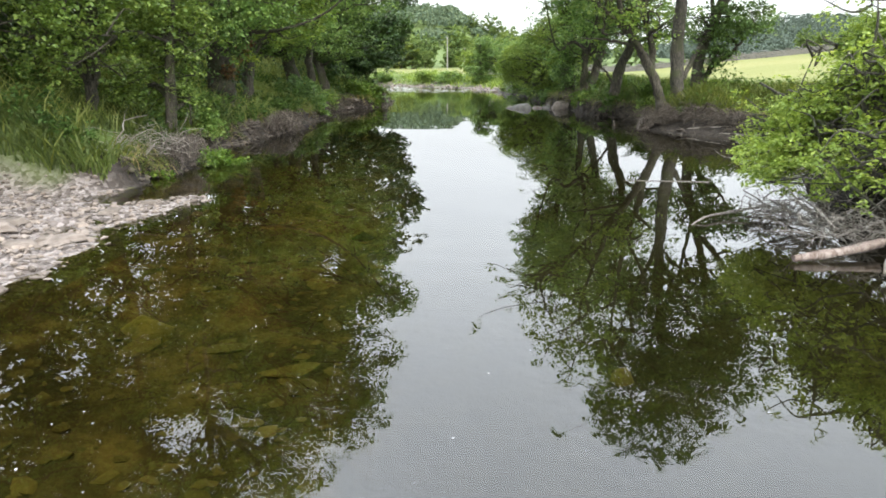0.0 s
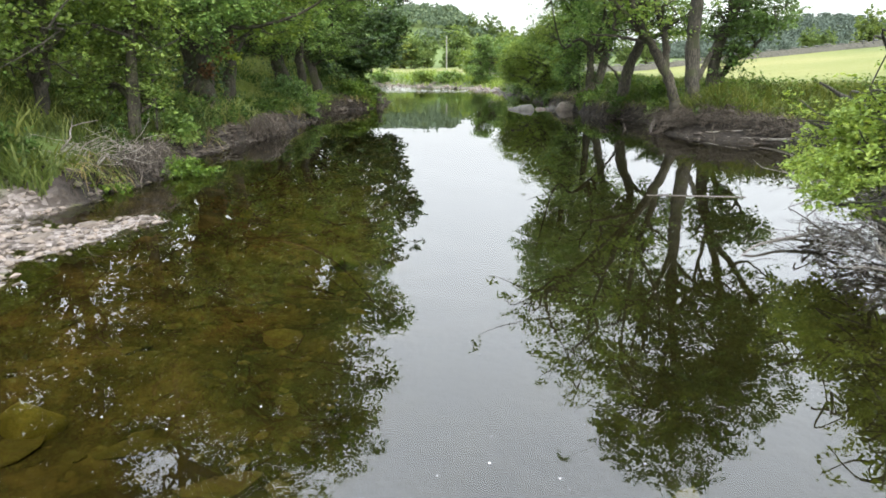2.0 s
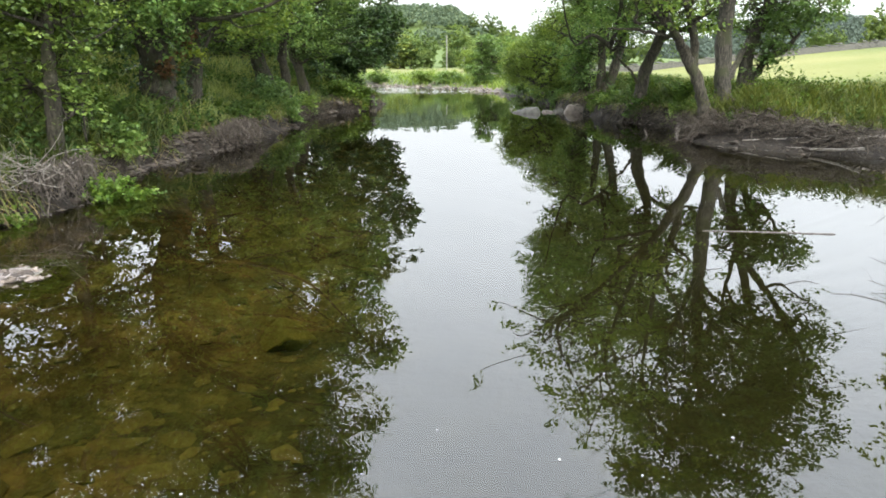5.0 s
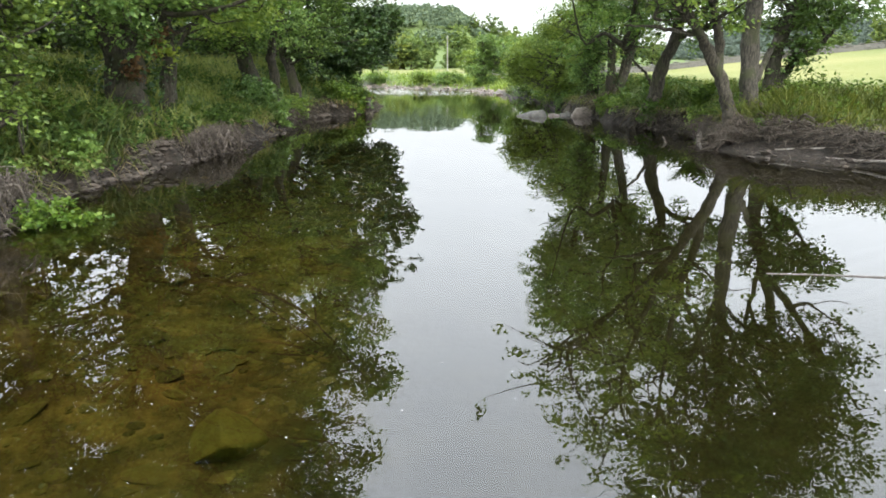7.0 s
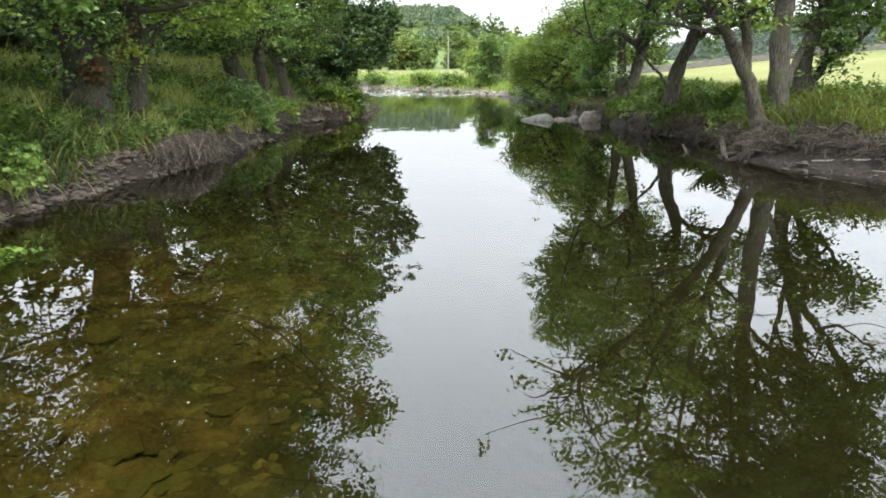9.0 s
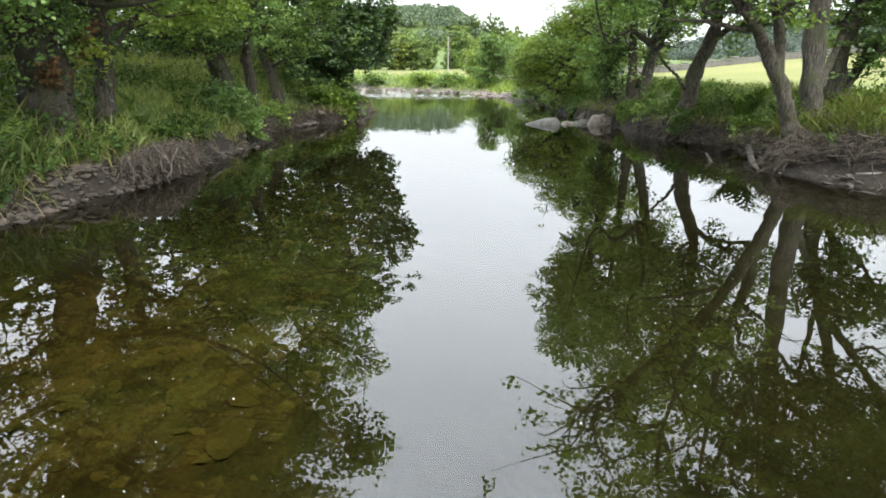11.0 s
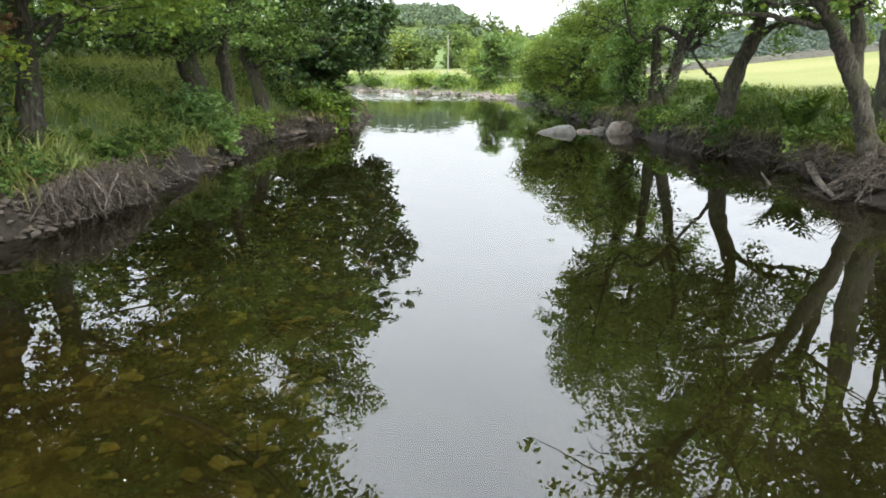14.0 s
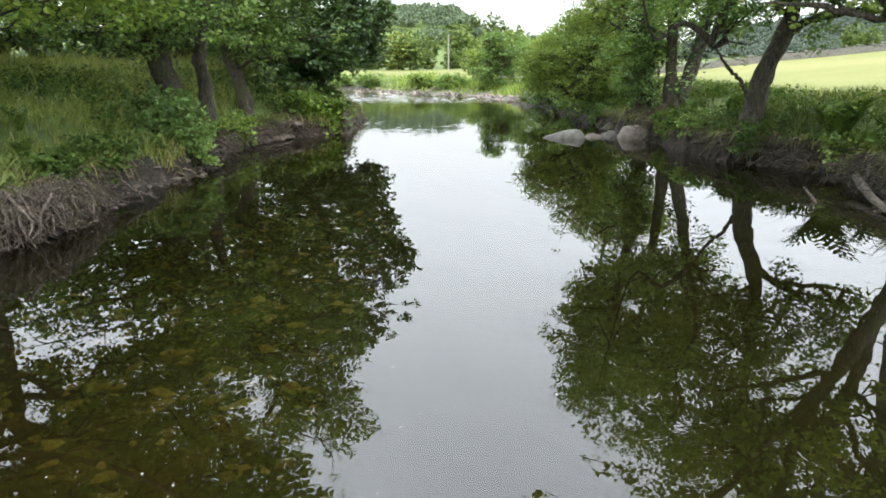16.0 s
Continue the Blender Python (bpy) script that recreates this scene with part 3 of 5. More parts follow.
# ---- trees on the right bank ----
forked = tree("alder_tree", "leaning forked alder with mossy bark on the root-bound bank", (6.2, 18.8, 0.3),
     [([(6.35, 18.8, 0.0), (6.2, 18.8, 0.35), (6.07, 18.8, 0.78), (5.87, 18.8, 1.28), (5.6, 18.75, 1.75), (5.2, 18.6, 2.3), (4.8, 18.4, 2.85), (4.4, 18.0, 3.6), (4.0, 17.7, 4.6)],
       [0.26, 0.16, 0.132, 0.125, 0.12, 0.09, 0.075, 0.055, 0.02]),
      ([(5.75, 18.8, 1.5), (5.78, 18.85, 2.0), (5.66, 18.8, 2.4), (5.45, 18.7, 2.9), (5.2, 18.5, 4.2), (5.0, 18.2, 6.2)], [0.10, 0.09, 0.085, 0.075, 0.055, 0.02]),
      ([(5.25, 18.6, 2.25), (4.4, 18.3, 2.95), (3.4, 17.8, 3.7), (2.8, 17.6, 4.0)], [0.06, 0.05, 0.035, 0.01]), ([(5.42, 18.7, 2.2), (4.9, 18.65, 2.26), (4.35, 18.6, 2.36), (3.7, 18.5, 2.38)], [0.045, 0.04, 0.032, 0.012]), ([(5.3, 18.65, 2.4), (4.8, 18.5, 2.5), (4.4, 18.4, 2.47)], [0.03, 0.022, 0.01]),
      ([(5.4, 18.7, 3.2), (5.9, 18.3, 4.4), (6.0, 18.0, 5.6)], [0.05, 0.035, 0.01])],
     [(3.1, 17.3, 4.2, 1.7, 1.4, 0.9), (4.1, 17.6, 5.2, 1.9, 1.7, 1.3), (4.9, 18.0, 7.0, 2.0, 1.8, 1.4), (4.5, 18.2, 3.2, 1.1, 1.0, 0.45), (5.3, 18.3, 2.9, 0.8, 0.7, 0.3)],
     9500, 0.075, BARK, ALDER_LIGHT, 11, gap=0.7, per=8, group="riverside alders")
straight = tree("alder_tree", "tall straight alder stem with a high open crown", (6.85, 19.4, 0.3),
     [([(6.95, 19.4, 0.0), (6.86, 19.4, 0.35), (6.69, 19.4, 1.26), (6.62, 19.4, 2.2), (6.61, 19.3, 2.9), (6.6, 19.2, 4.5), (6.8, 19.0, 6.5), (7.0, 18.8, 8.8)],
       [0.28, 0.215, 0.185, 0.175, 0.168, 0.135, 0.09, 0.02]),
      ([(6.70, 19.4, 1.15), (6.95, 19.55, 1.4), (7.15, 19.8, 1.62), (7.45, 20.0, 2.2)], [0.075, 0.07, 0.07, 0.05]),
      ([(6.61, 19.3, 3.1), (6.2, 19.0, 4.2), (5.6, 18.7, 5.5), (5.3, 18.5, 6.6)], [0.07, 0.055, 0.04, 0.01]), ([(6.6, 19.2, 4.0), (7.2, 19, 5.0), (7.9, 18.9, 6.1), (8.2, 18.8, 7.2)], [0.07, 0.055, 0.04, 0.01]),
      ([(6.7, 19.1, 5.1), (6.4, 18.6, 6.3), (6.0, 18.3, 7.6)], [0.06, 0.04, 0.01]), ([(6.62, 19.3, 3.6), (7.1, 19.4, 4.2), (7.6, 19.4, 4.5)], [0.05, 0.035, 0.01])],
     [(6.6, 18.6, 8.9, 2.0, 1.9, 1.6), (6.4, 18.6, 6.6, 1.9, 1.7, 1.3), (7.6, 18.8, 7.4, 1.8, 1.8, 1.5), (6.9, 18.9, 5.0, 1.8, 1.6, 0.9)],
     24000, 0.075, BARK_GREY, ALDER, 12, gap=0.4, per=9, group="riverside alders")
tree("alder_tree", "stout alder with a low side branch beside the field", (7.6, 20.2, 0.4),
     [([(7.62, 20.2, 0.1), (7.6, 20.2, 0.4), (7.55, 20.2, 1.24), (7.61, 20.2, 2.1), (7.8, 20.1, 2.7), (8.2, 20.0, 4.2), (8.6, 19.8, 6.6)],
       [0.28, 0.20, 0.165, 0.148, 0.135, 0.10, 0.02]),
      ([(7.70, 20.2, 1.05), (7.90, 20.2, 1.5), (8.09, 20.2, 1.76), (8.5, 20.15, 2.05), (8.9, 20.0, 2.6)], [0.09, 0.08, 0.075, 0.06, 0.02]),
      ([(8.0, 20.05, 3.3), (8.7, 19.8, 4.2), (9.4, 19.6, 5.3), (10.3, 19.2, 6.5)], [0.10, 0.08, 0.06, 0.02]), ([(7.85, 20.1, 2.9), (7.5, 19.7, 4.1), (7.3, 19.4, 5.6)], [0.06, 0.045, 0.01]), ([(8.3, 19.95, 4.6), (8.9, 19.5, 5.8), (9.6, 19.2, 6.6)], [0.05, 0.035, 0.01])],
     [(8.5, 19.6, 2.9, 0.9, 1.0, 0.6), (9.2, 19.4, 6.0, 1.6, 1.6, 1.1), (8.7, 19.4, 4.7, 1.3, 1.4, 0.7), (8.8, 19.4, 7.4, 2.0, 1.9, 1.4), (8.1, 20.2, 2.6, 0.8, 0.8, 0.4), (7.9, 19.8, 2.0, 0.4, 0.4, 0.3)],
     17000, 0.075, BARK, ALDER, 13, gap=0.45, per=8, group="riverside alders")
curving = tree("alder_tree", "curving alder trunk with spreading leafy side boughs", (5.95, 23.4, 0.35),
     [([(5.9, 23.4, 0.05), (5.93, 23.4, 0.36), (5.97, 23.4, 0.94), (6.10, 23.4, 1.56), (6.37, 23.4, 2.26), (6.45, 23.35, 2.9), (6.4, 23.2, 4.5), (6.3, 23, 6.4)],
       [0.33, 0.23, 0.18, 0.165, 0.15, 0.12, 0.075, 0.02]),
      ([(5.97, 23.4, 0.9), (5.72, 23.3, 1.3), (5.58, 23.3, 1.47), (5.29, 23.2, 1.72), (4.9, 23.0, 2.1)], [0.05, 0.04, 0.035, 0.03, 0.01]),
      ([(6.35, 23.4, 2.1), (6.71, 23.4, 2.46), (7.20, 23.4, 2.58), (7.92, 23.3, 2.62), (8.6, 23.1, 2.8)], [0.08, 0.065, 0.05, 0.04, 0.015])],
     [(4.4, 22.6, 4.6, 1.7, 1.6, 1.4), (6.3, 23.0, 3.6, 1.6, 1.4, 0.9), (6.6, 23.3, 5.4, 1.9, 1.8, 1.6), (4.9, 22.8, 2.9, 1.1, 1.0, 0.65), (5.6, 23.6, 7.0, 1.8, 1.8, 1.4), (7.4, 22.6, 3.0, 0.9, 0.9, 0.5)],
     24000, 0.078, BARK, ALDER_LIGHT, 14, fine=False, gap=0.4, per=5, group="riverside alders")
two_stemmed = tree("alder_tree", "leaning two-stemmed alder hung with ivy and grass", (5.85, 27.5, 0.3),
     [([(5.8, 27.5, 0.0), (5.86, 27.5, 0.25), (5.95, 27.5, 0.69), (6.20, 27.5, 1.64), (6.40, 27.5, 2.44), (6.7, 27.5, 4.2), (6.8, 27.5, 6)], [0.26, 0.2, 0.18, 0.16, 0.14, 0.08, 0.02]),
      ([(5.77, 27.6, 0.2), (5.75, 27.6, 1.24), (5.73, 27.6, 2.18), (5.6, 27.6, 4), (5.4, 27.5, 6)], [0.17, 0.15, 0.13, 0.08, 0.02])],
     [(5.6, 27.3, 3.3, 1.5, 1.4, 0.95), (6.8, 27.8, 4.4, 1.7, 1.6, 1.4), (5.3, 27.6, 5.4, 1.8, 1.7, 1.5), (6.2, 27.8, 6.6, 1.6, 1.6, 1.2)],
     19000, 0.078, BARK, ALDER_LIGHT, 15, fine=False, gap=0.4, ivy=500, group="riverside alders")
ivied = tree("alder_tree", "ivy-wrapped alder trunk above shaggy hanging grass", (5.3, 28.2, 0.3),
     [([(5.25, 28.2, 0.0), (5.27, 28.2, 0.2), (5.33, 28.2, 1.22), (5.32, 28.2, 2.2), (5.19, 28.2, 2.9), (4.9, 28.2, 5), (4.6, 28.2, 7)], [0.28, 0.22, 0.19, 0.17, 0.14, 0.09, 0.02])],
     [(4.7, 27.9, 2.4, 0.9, 0.9, 0.5), (5.1, 28.3, 4.4, 1.2, 1.3, 0.9), (4.2, 28.1, 5.6, 1.2, 1.2, 0.9), (4.5, 28.2, 7.2, 1.3, 1.2, 1.0), (5.5, 28.4, 5.8, 1.5, 1.4, 1.1), (5.0, 27.7, 1.6, 0.6, 0.6, 0.6)],
     19000, 0.078, BARK, ALDER_LIGHT, 16, fine=False, gap=0.4, ivy=1400, group="riverside alders")
tree("willow_tree", "broad bushy pale green willow over the water", (4.9, 32.4, 0.4),
     [([(4.9, 32.4, 0.2), (4.8, 32.3, 1.2), (4.8, 32.2, 2.2), (5.2, 32.2, 3.6)], [0.2, 0.16, 0.12, 0.03]), ([(5.0, 32.5, 0.2), (5.3, 32.4, 1.5), (5.6, 32.2, 3.4), (5.1, 31.7, 6.2)], [0.16, 0.12, 0.08, 0.02])],
     [(3.5, 31.6, 1.35, 0.95, 1.0, 0.5), (3.7, 31.9, 2.2, 0.9, 1.0, 0.5), (4.7, 32.0, 2.9, 1.0, 1.1, 0.55), (5.2, 31.4, 2.0, 1.1, 1.0, 0.5), (5.6, 32.4, 3.7, 1.0, 1.1, 0.5), (5.5, 31.2, 1.2, 0.9, 0.9, 0.45),
      (4.4, 31.4, 0.75, 0.8, 0.8, 0.35), (6.6, 33, 3.4, 1.4, 1.4, 0.9), (6.3, 32, 2.2, 1.0, 1.0, 0.6), (2.95, 31.6, 1.7, 0.5, 0.6, 0.3), (5.0, 31.6, 6.0, 1.2, 1.2, 0.8)],
     30000, 0.085, BARK, WILLOW, 17, False, 0.42, slim=0.30, twig=0.26)
tree("willow_tree", "rounded willow bush where the river bends", (4.8, 38.5, 0.5),
     [([(4.8, 38.5, 0.3), (4.8, 38.4, 1.5), (5.4, 38.4, 2.9)], [0.18, 0.13, 0.03])],
     [(4.2, 37.6, 1.5, 1.2, 1.3, 0.8), (5.2, 38.4, 2.5, 1.4, 1.4, 0.8), (6.4, 39, 3.4, 1.3, 1.3, 0.8)],
     12000, 0.12, BARK, WILLOW, 18, False, 0.12, slim=0.3)
tree("hawthorn_bush", "rounded mid-green hawthorn bush beyond the bend", (3.0, 51.5, 0.5),
     [([(3.0, 51.5, 0.1), (2.9, 51.4, 1.0), (2.8, 51.3, 2.8)], [0.14, 0.1, 0.03])],
     [(2.6, 51, 1.4, 1.0, 0.9, 0.6), (3.2, 51.4, 2.3, 1.0, 1.0, 0.7), (3.0, 51.2, 3.2, 0.7, 0.7, 0.5), (4.1, 51.6, 1.7, 0.9, 0.7, 0.7), (2.9, 51.0, 0.8, 0.9, 0.6, 0.4), (4.4, 51.9, 2.6, 0.8, 0.8, 0.6)],
     9000, 0.11, BARK, ALDER, 19, False, 0.3)
tree("willow_tree", "pale green willow thicket beside the field fence", (7.4, 47.5, 0.9),
     [([(7.4, 47.5, 0.5), (7.4, 47.5, 1.8), (7.3, 47.4, 3.6)], [0.16, 0.12, 0.03])],
     [(6.6, 47, 2.2, 1.3, 1.3, 1.2), (7.8, 47.6, 3.2, 1.5, 1.4, 1.4), (9.2, 48, 2.8, 1.5, 1.5, 1.5)],
     10000, 0.13, BARK, WILLOW, 20, False, 0.12, slim=0.3)

for wx, wy, wk in ((5.0, 60.0, 61), (7.6, 58.0, 62), (3.4, 66.0, 63)):
    tree("willow_tree", "soft pale green willow at the field's far corner", (wx, wy, 0.8),
         [([(wx, wy, 0.4), (wx, wy, 1.8), (wx - 0.1, wy, 3.4)], [0.16, 0.12, 0.03])],
         [(wx - 0.9, wy - 0.4, 2.0, 1.2, 1.2, 1.0), (wx + 0.5, wy, 2.9, 1.3, 1.2, 1.1), (wx + 0.9, wy - 0.4, 1.6, 1.3, 1.2, 1.0)],
         5000, 0.16, BARK, WILLOW, wk, False, 0.12, slim=0.3, group="corner willows")

# ---- trees on the left bank ----
tree("alder_tree", "leafy young alder with boughs down to the grass", (-6.2, 11.6, 0.9),
     [([(-6.2, 11.6, 0.5), (-6.0, 11.6, 1.5), (-5.8, 11.5, 3.0), (-5.9, 11.4, 5.6)], [0.13, 0.10, 0.08, 0.02]), ([(-5.0, 12.2, 0.4), (-4.85, 12.1, 1.8), (-4.7, 12, 3.0), (-4.8, 12, 5.4)], [0.10, 0.085, 0.07, 0.02])],
     [(-5.1, 10.8, 2.35, 1.1, 1.2, 0.8), (-6.6, 10.9, 2.7, 1.5, 1.4, 1.0), (-5.3, 11.6, 3.8, 1.7, 1.5, 1.1), (-4.8, 12.2, 2.6, 0.8, 0.7, 0.5), (-6.6, 11.6, 5.4, 1.8, 1.7, 1.3), (-4.85, 12.3, 2.2, 0.8, 0.8, 0.6), (-5.3, 12.5, 1.3, 0.8, 0.8, 0.5), (-4.7, 13.2, 4.9, 0.9, 0.9, 0.7), (-5.4, 11.0, 6.4, 1.5, 1.5, 1.1), (-5.0, 13.4, 7.4, 2.0, 1.9, 1.5), (-6.2, 12.4, 9.0, 2.0, 2.0, 1.5)],
     52000, 0.056, BARK, ALDER, 21, gap=0.58, per=5, group="riverside alders")
old_alder = tree("alder_tree", "thick old alder with shaggy ivy and a broken leafy top", (-5.55, 16.9, 0.5),
     [([(-5.55, 16.95, 0.2), (-5.56, 17, 0.5), (-5.56, 17, 1.06), (-5.56, 17, 1.67), (-5.70, 17, 2.27), (-5.95, 17, 2.9), (-5.9, 17.1, 5), (-5.2, 17.3, 8)],
       [0.48, 0.40, 0.35, 0.32, 0.27, 0.21, 0.13, 0.02])],
     [(-4.8, 16.6, 3.2, 1.5, 1.4, 0.9), (-2.9, 17.4, 4.9, 1.5, 1.3, 1.0), (-1.45, 17.1, 4.5, 0.75, 0.8, 0.45), (-2.0, 17.0, 6.0, 0.8, 0.9, 0.6), (-2.5, 17.2, 8.4, 0.9, 0.9, 0.9), (-2.4, 17.0, 7.1, 0.8, 0.8, 0.6), (-4.4, 17.2, 5.6, 1.7, 1.6, 1.3), (-3.7, 17.6, 7.6, 1.7, 1.7, 1.4), (-4.7, 17.6, 9.6, 1.7, 1.7, 1.3), (-6.4, 17.1, 6.6, 2.0, 1.9, 1.6), (-6.3, 15.5, 5.3, 1.7, 1.6, 1.2), (-7.6, 16.6, 3.4, 1.1, 1.1, 0.8)],
     58000, 0.066, BARK, ALDER_LIGHT, 22, gap=0.5, hung=[(-5.0, 15.4, 2.5, 0.9, 0.7, 0.4), (-4.4, 16.0, 2.9, 0.8, 0.7, 0.35), (-5.7, 14.9, 2.9, 0.8, 0.7, 0.45)], ivy=900, group="riverside alders")
tree("alder_tree", "slim alder with brown withered leaves on its stem", (-5.2, 17.8, 0.45),
     [([(-5.2, 17.8, 0.2), (-5.19, 17.8, 0.4), (-5.17, 17.8, 1.02), (-5.06, 17.8, 1.77), (-5.04, 17.8, 2.4), (-4.7, 18.2, 4.4), (-4.4, 18.8, 6.6)], [0.22, 0.17, 0.15, 0.13, 0.12, 0.08, 0.02])],
     [(-4.4, 19.0, 3.0, 1.2, 1.1, 0.75), (-3.3, 19.6, 5.2, 1.5, 1.4, 1.2), (-4.3, 19.5, 6.9, 1.7, 1.6, 1.3), (-5.6, 20, 8.4, 1.7, 1.7, 1.2), (-5.9, 20.5, 5.3, 1.6, 1.6, 1.2), (-7.2, 20.5, 7.0, 1.8, 1.8, 1.4)],
     35000, 0.076, BARK, ALDER_LIGHT, 23, gap=0.36, hung=[(-4.9, 21.0, 2.6, 0.9, 0.8, 0.4), (-4.2, 20.4, 2.85, 0.8, 0.8, 0.35), (-5.7, 20.4, 2.9, 0.8, 0.8, 0.4)], ivy=300, group="riverside alders")
tree("alder_tree", "broken-topped alder in brambles with low leafy boughs", (-5.3, 24.0, 0.5),
     [([(-5.15, 24, 0.2), (-5.2, 24, 0.5), (-5.3, 24, 1.27), (-5.5, 24, 2.1), (-5.5, 24.1, 4), (-5, 24.5, 6.5)], [0.32, 0.27, 0.235, 0.20, 0.12, 0.02]),
      ([(-4.75, 24.5, 0.3), (-4.77, 24.5, 1.4), (-4.79, 24.5, 2.1), (-4.4, 24.8, 4), (-4, 25.2, 6)], [0.17, 0.14, 0.12, 0.08, 0.02])],
     [(-4.2, 23.6, 2.7, 1.3, 1.2, 0.8), (-5.8, 23.2, 3.0, 1.4, 1.3, 0.9), (-3.1, 25.2, 4.4, 1.4, 1.4, 1.1), (-2.2, 24.6, 5.1, 0.8, 0.8, 0.8), (-2.3, 24.8, 6.6, 0.9, 0.9, 0.6), (-3.6, 25.3, 6.4, 1.6, 1.6, 1.3), (-5.3, 25, 7.4, 1.8, 1.8, 1.4), (-4.9, 24.6, 4.6, 1.6, 1.5, 1.2), (-7.4, 24.2, 5.6, 1.6, 1.7, 1.2), (-7.0, 23.2, 2.7, 1.2, 1.0, 0.5), (-8.5, 23.8, 3.6, 0.9, 0.9, 0.6), (-7.4, 25, 8.0, 1.9, 1.9, 1.4)],
     34000, 0.078, BARK, ALDER_LIGHT, 24, fine=False, gap=0.42, ivy=400, group="riverside alders")
tree("alder_tree", "leaning alder in deep shade of its neighbours", (-4.8, 27.4, 0.4),
     [([(-4.6, 27, 0.1), (-4.64, 27, 0.3), (-4.73, 27, 0.85), (-4.91, 27, 1.65), (-5.1, 27.1, 2.4), (-5.0, 27.4, 5)], [0.24, 0.19, 0.17, 0.15, 0.12, 0.02])],
     [(-4.2, 26.9, 2.6, 1.2, 1.1, 0.8), (-3.6, 27.8, 4.6, 1.6, 1.5, 1.3), (-5.2, 28, 6, 1.8, 1.8, 1.5)],
     16000, 0.078, BARK, ALDER, 25, fine=False, gap=0.2, group="riverside alders")
tree("sycamore_tree", "dense dark sycamore leaning out over the river", (-4.6, 32, 0.5),
     [([(-4.6, 32, 0.2), (-4.5, 32, 1.5), (-4.2, 32.6, 3.4), (-3.8, 33.6, 6), (-3.8, 34, 8)], [0.34, 0.27, 0.2, 0.1, 0.02]), ([(-4.4, 32, 0.9), (-3.6, 32.4, 2.0), (-3.0, 33.4, 3.4), (-2.2, 35, 5.2)], [0.16, 0.12, 0.08, 0.02])],
     [(-3.5, 30.8, 2.2, 1.4, 1.3, 1.1), (-3.0, 32.5, 3.5, 1.5, 1.5, 1.3), (-2.4, 35.4, 5.6, 1.5, 1.5, 1.2), (-3.9, 34, 7.4, 1.9, 1.9, 1.5), (-5.4, 31.2, 4.8, 2.0, 1.9, 1.7), (-4.3, 29.8, 1.5, 1.1, 1.1, 0.8), (-2.9, 34.6, 2.6, 1.1, 1.2, 0.9), (-4.6, 33, 2.2, 1.5, 1.5, 1.3)],
     34000, 0.13, BARK, SYCAMORE, 26, False, 0.3)
for bx, by, bs in ((-7.5, 58.8, 0.8), (-5.2, 57.6, 0.65), (-1.6, 54.6, 0.7), (0.4, 53.4, 0.8)):
    tree("sallow_bush", "rounded pale green sallow on the far shore", (bx, by, 0.4), [([(bx, by, 0.2), (bx, by, 0.6), (bx + 0.1, by, 1.0)], [0.04, 0.03, 0.01])],
         [(bx, by, 0.75, bs * 1.3, bs, bs * 0.6), (bx + bs * 0.8, by, 0.6, bs * 0.8, bs * 0.7, bs * 0.45)], 2200, 0.12, BARK, WILLOW, int(70 + by), False, 0.1, 3, 0.02, category="bush", group="far shore bushes")
tree("alder_bush", "bright green alder sapling at the water's edge", (-3.0, 28.6, 0.2),
     [([(-3.0, 28.6, 0.0), (-2.95, 28.6, 0.4), (-2.9, 28.6, 0.8)], [0.04, 0.03, 0.01])],
     [(-2.95, 28.4, 0.55, 0.5, 0.5, 0.3), (-3.5, 28.3, 0.75, 0.5, 0.5, 0.35), (-2.7, 28.1, 0.25, 0.25, 0.3, 0.2)], 2600, 0.1, BARK, CRESS, 27, False, 0.1, 3, 0.02, category="bush")
# hedge wears the dark sycamore leaf: the hollow's deep shade put into colour
for k, (bx, by, s) in enumerate([(-11, 8.5, 3.6), (-10.8, 13, 4.0), (-11.2, 17.5, 4.2), (-10.6, 22, 3.1), (-11, 26.5, 2.9), (-10.2, 31, 4.8), (-9.5, 36, 5.0), (-11, 41, 5.0)]):
    tree("hawthorn_bush", "overgrown hawthorn hedge tree behind the bank", (bx, by, 1.6), [([(bx, by, 1.3), (bx, by, 2.4), (bx + 0.2, by, 1.5 + s)], [0.14, 0.1, 0.02])],
         [(bx, by, 1.6 + s * 0.45, 1.9, 2.6, s * 0.5), (bx + 0.6, by + 1.6, 1.5 + s * 0.35, 1.5, 1.9, s * 0.4), (bx - 0.6, by - 1.6, 1.5 + s * 0.5, 1.6, 1.8, s * 0.45)],
         5000, 0.19, BARK, SYCAMORE, 30 + k, False, 0.1, 4, group="hedge trees")
# unseen back row, added to keep sky out of the left bank's reflection
for k, (bx, by, lo, hi, w) in enumerate([(-8.4, 32.6, 2.4, 9.5, 2.2), (-8.0, 37.2, 2.2, 9.0, 2.3)]):
    tree("alder_tree", "dense alder added to fill sky gaps behind the bank", (bx, by, 1.5),
         [([(bx, by, 1.1), (bx + 0.1, by, lo), (bx + 0.2, by, (lo + hi) / 2), (bx + 0.1, by, hi)], [0.2, 0.17, 0.12, 0.02])],
         [(bx + 0.7 * math.sin(i * 2.4 + k), by + 0.9 * math.cos(i * 2.4 + k), lo + (hi - lo) * i / 4, w * (1 - 0.08 * i), w * (1 - 0.06 * i), 0.5 + (hi - lo) * 0.14) for i in range(5)],
         7000, 0.15, BARK, ALDER, 130 + k, False, 0.3, 4, group="riverside alders")
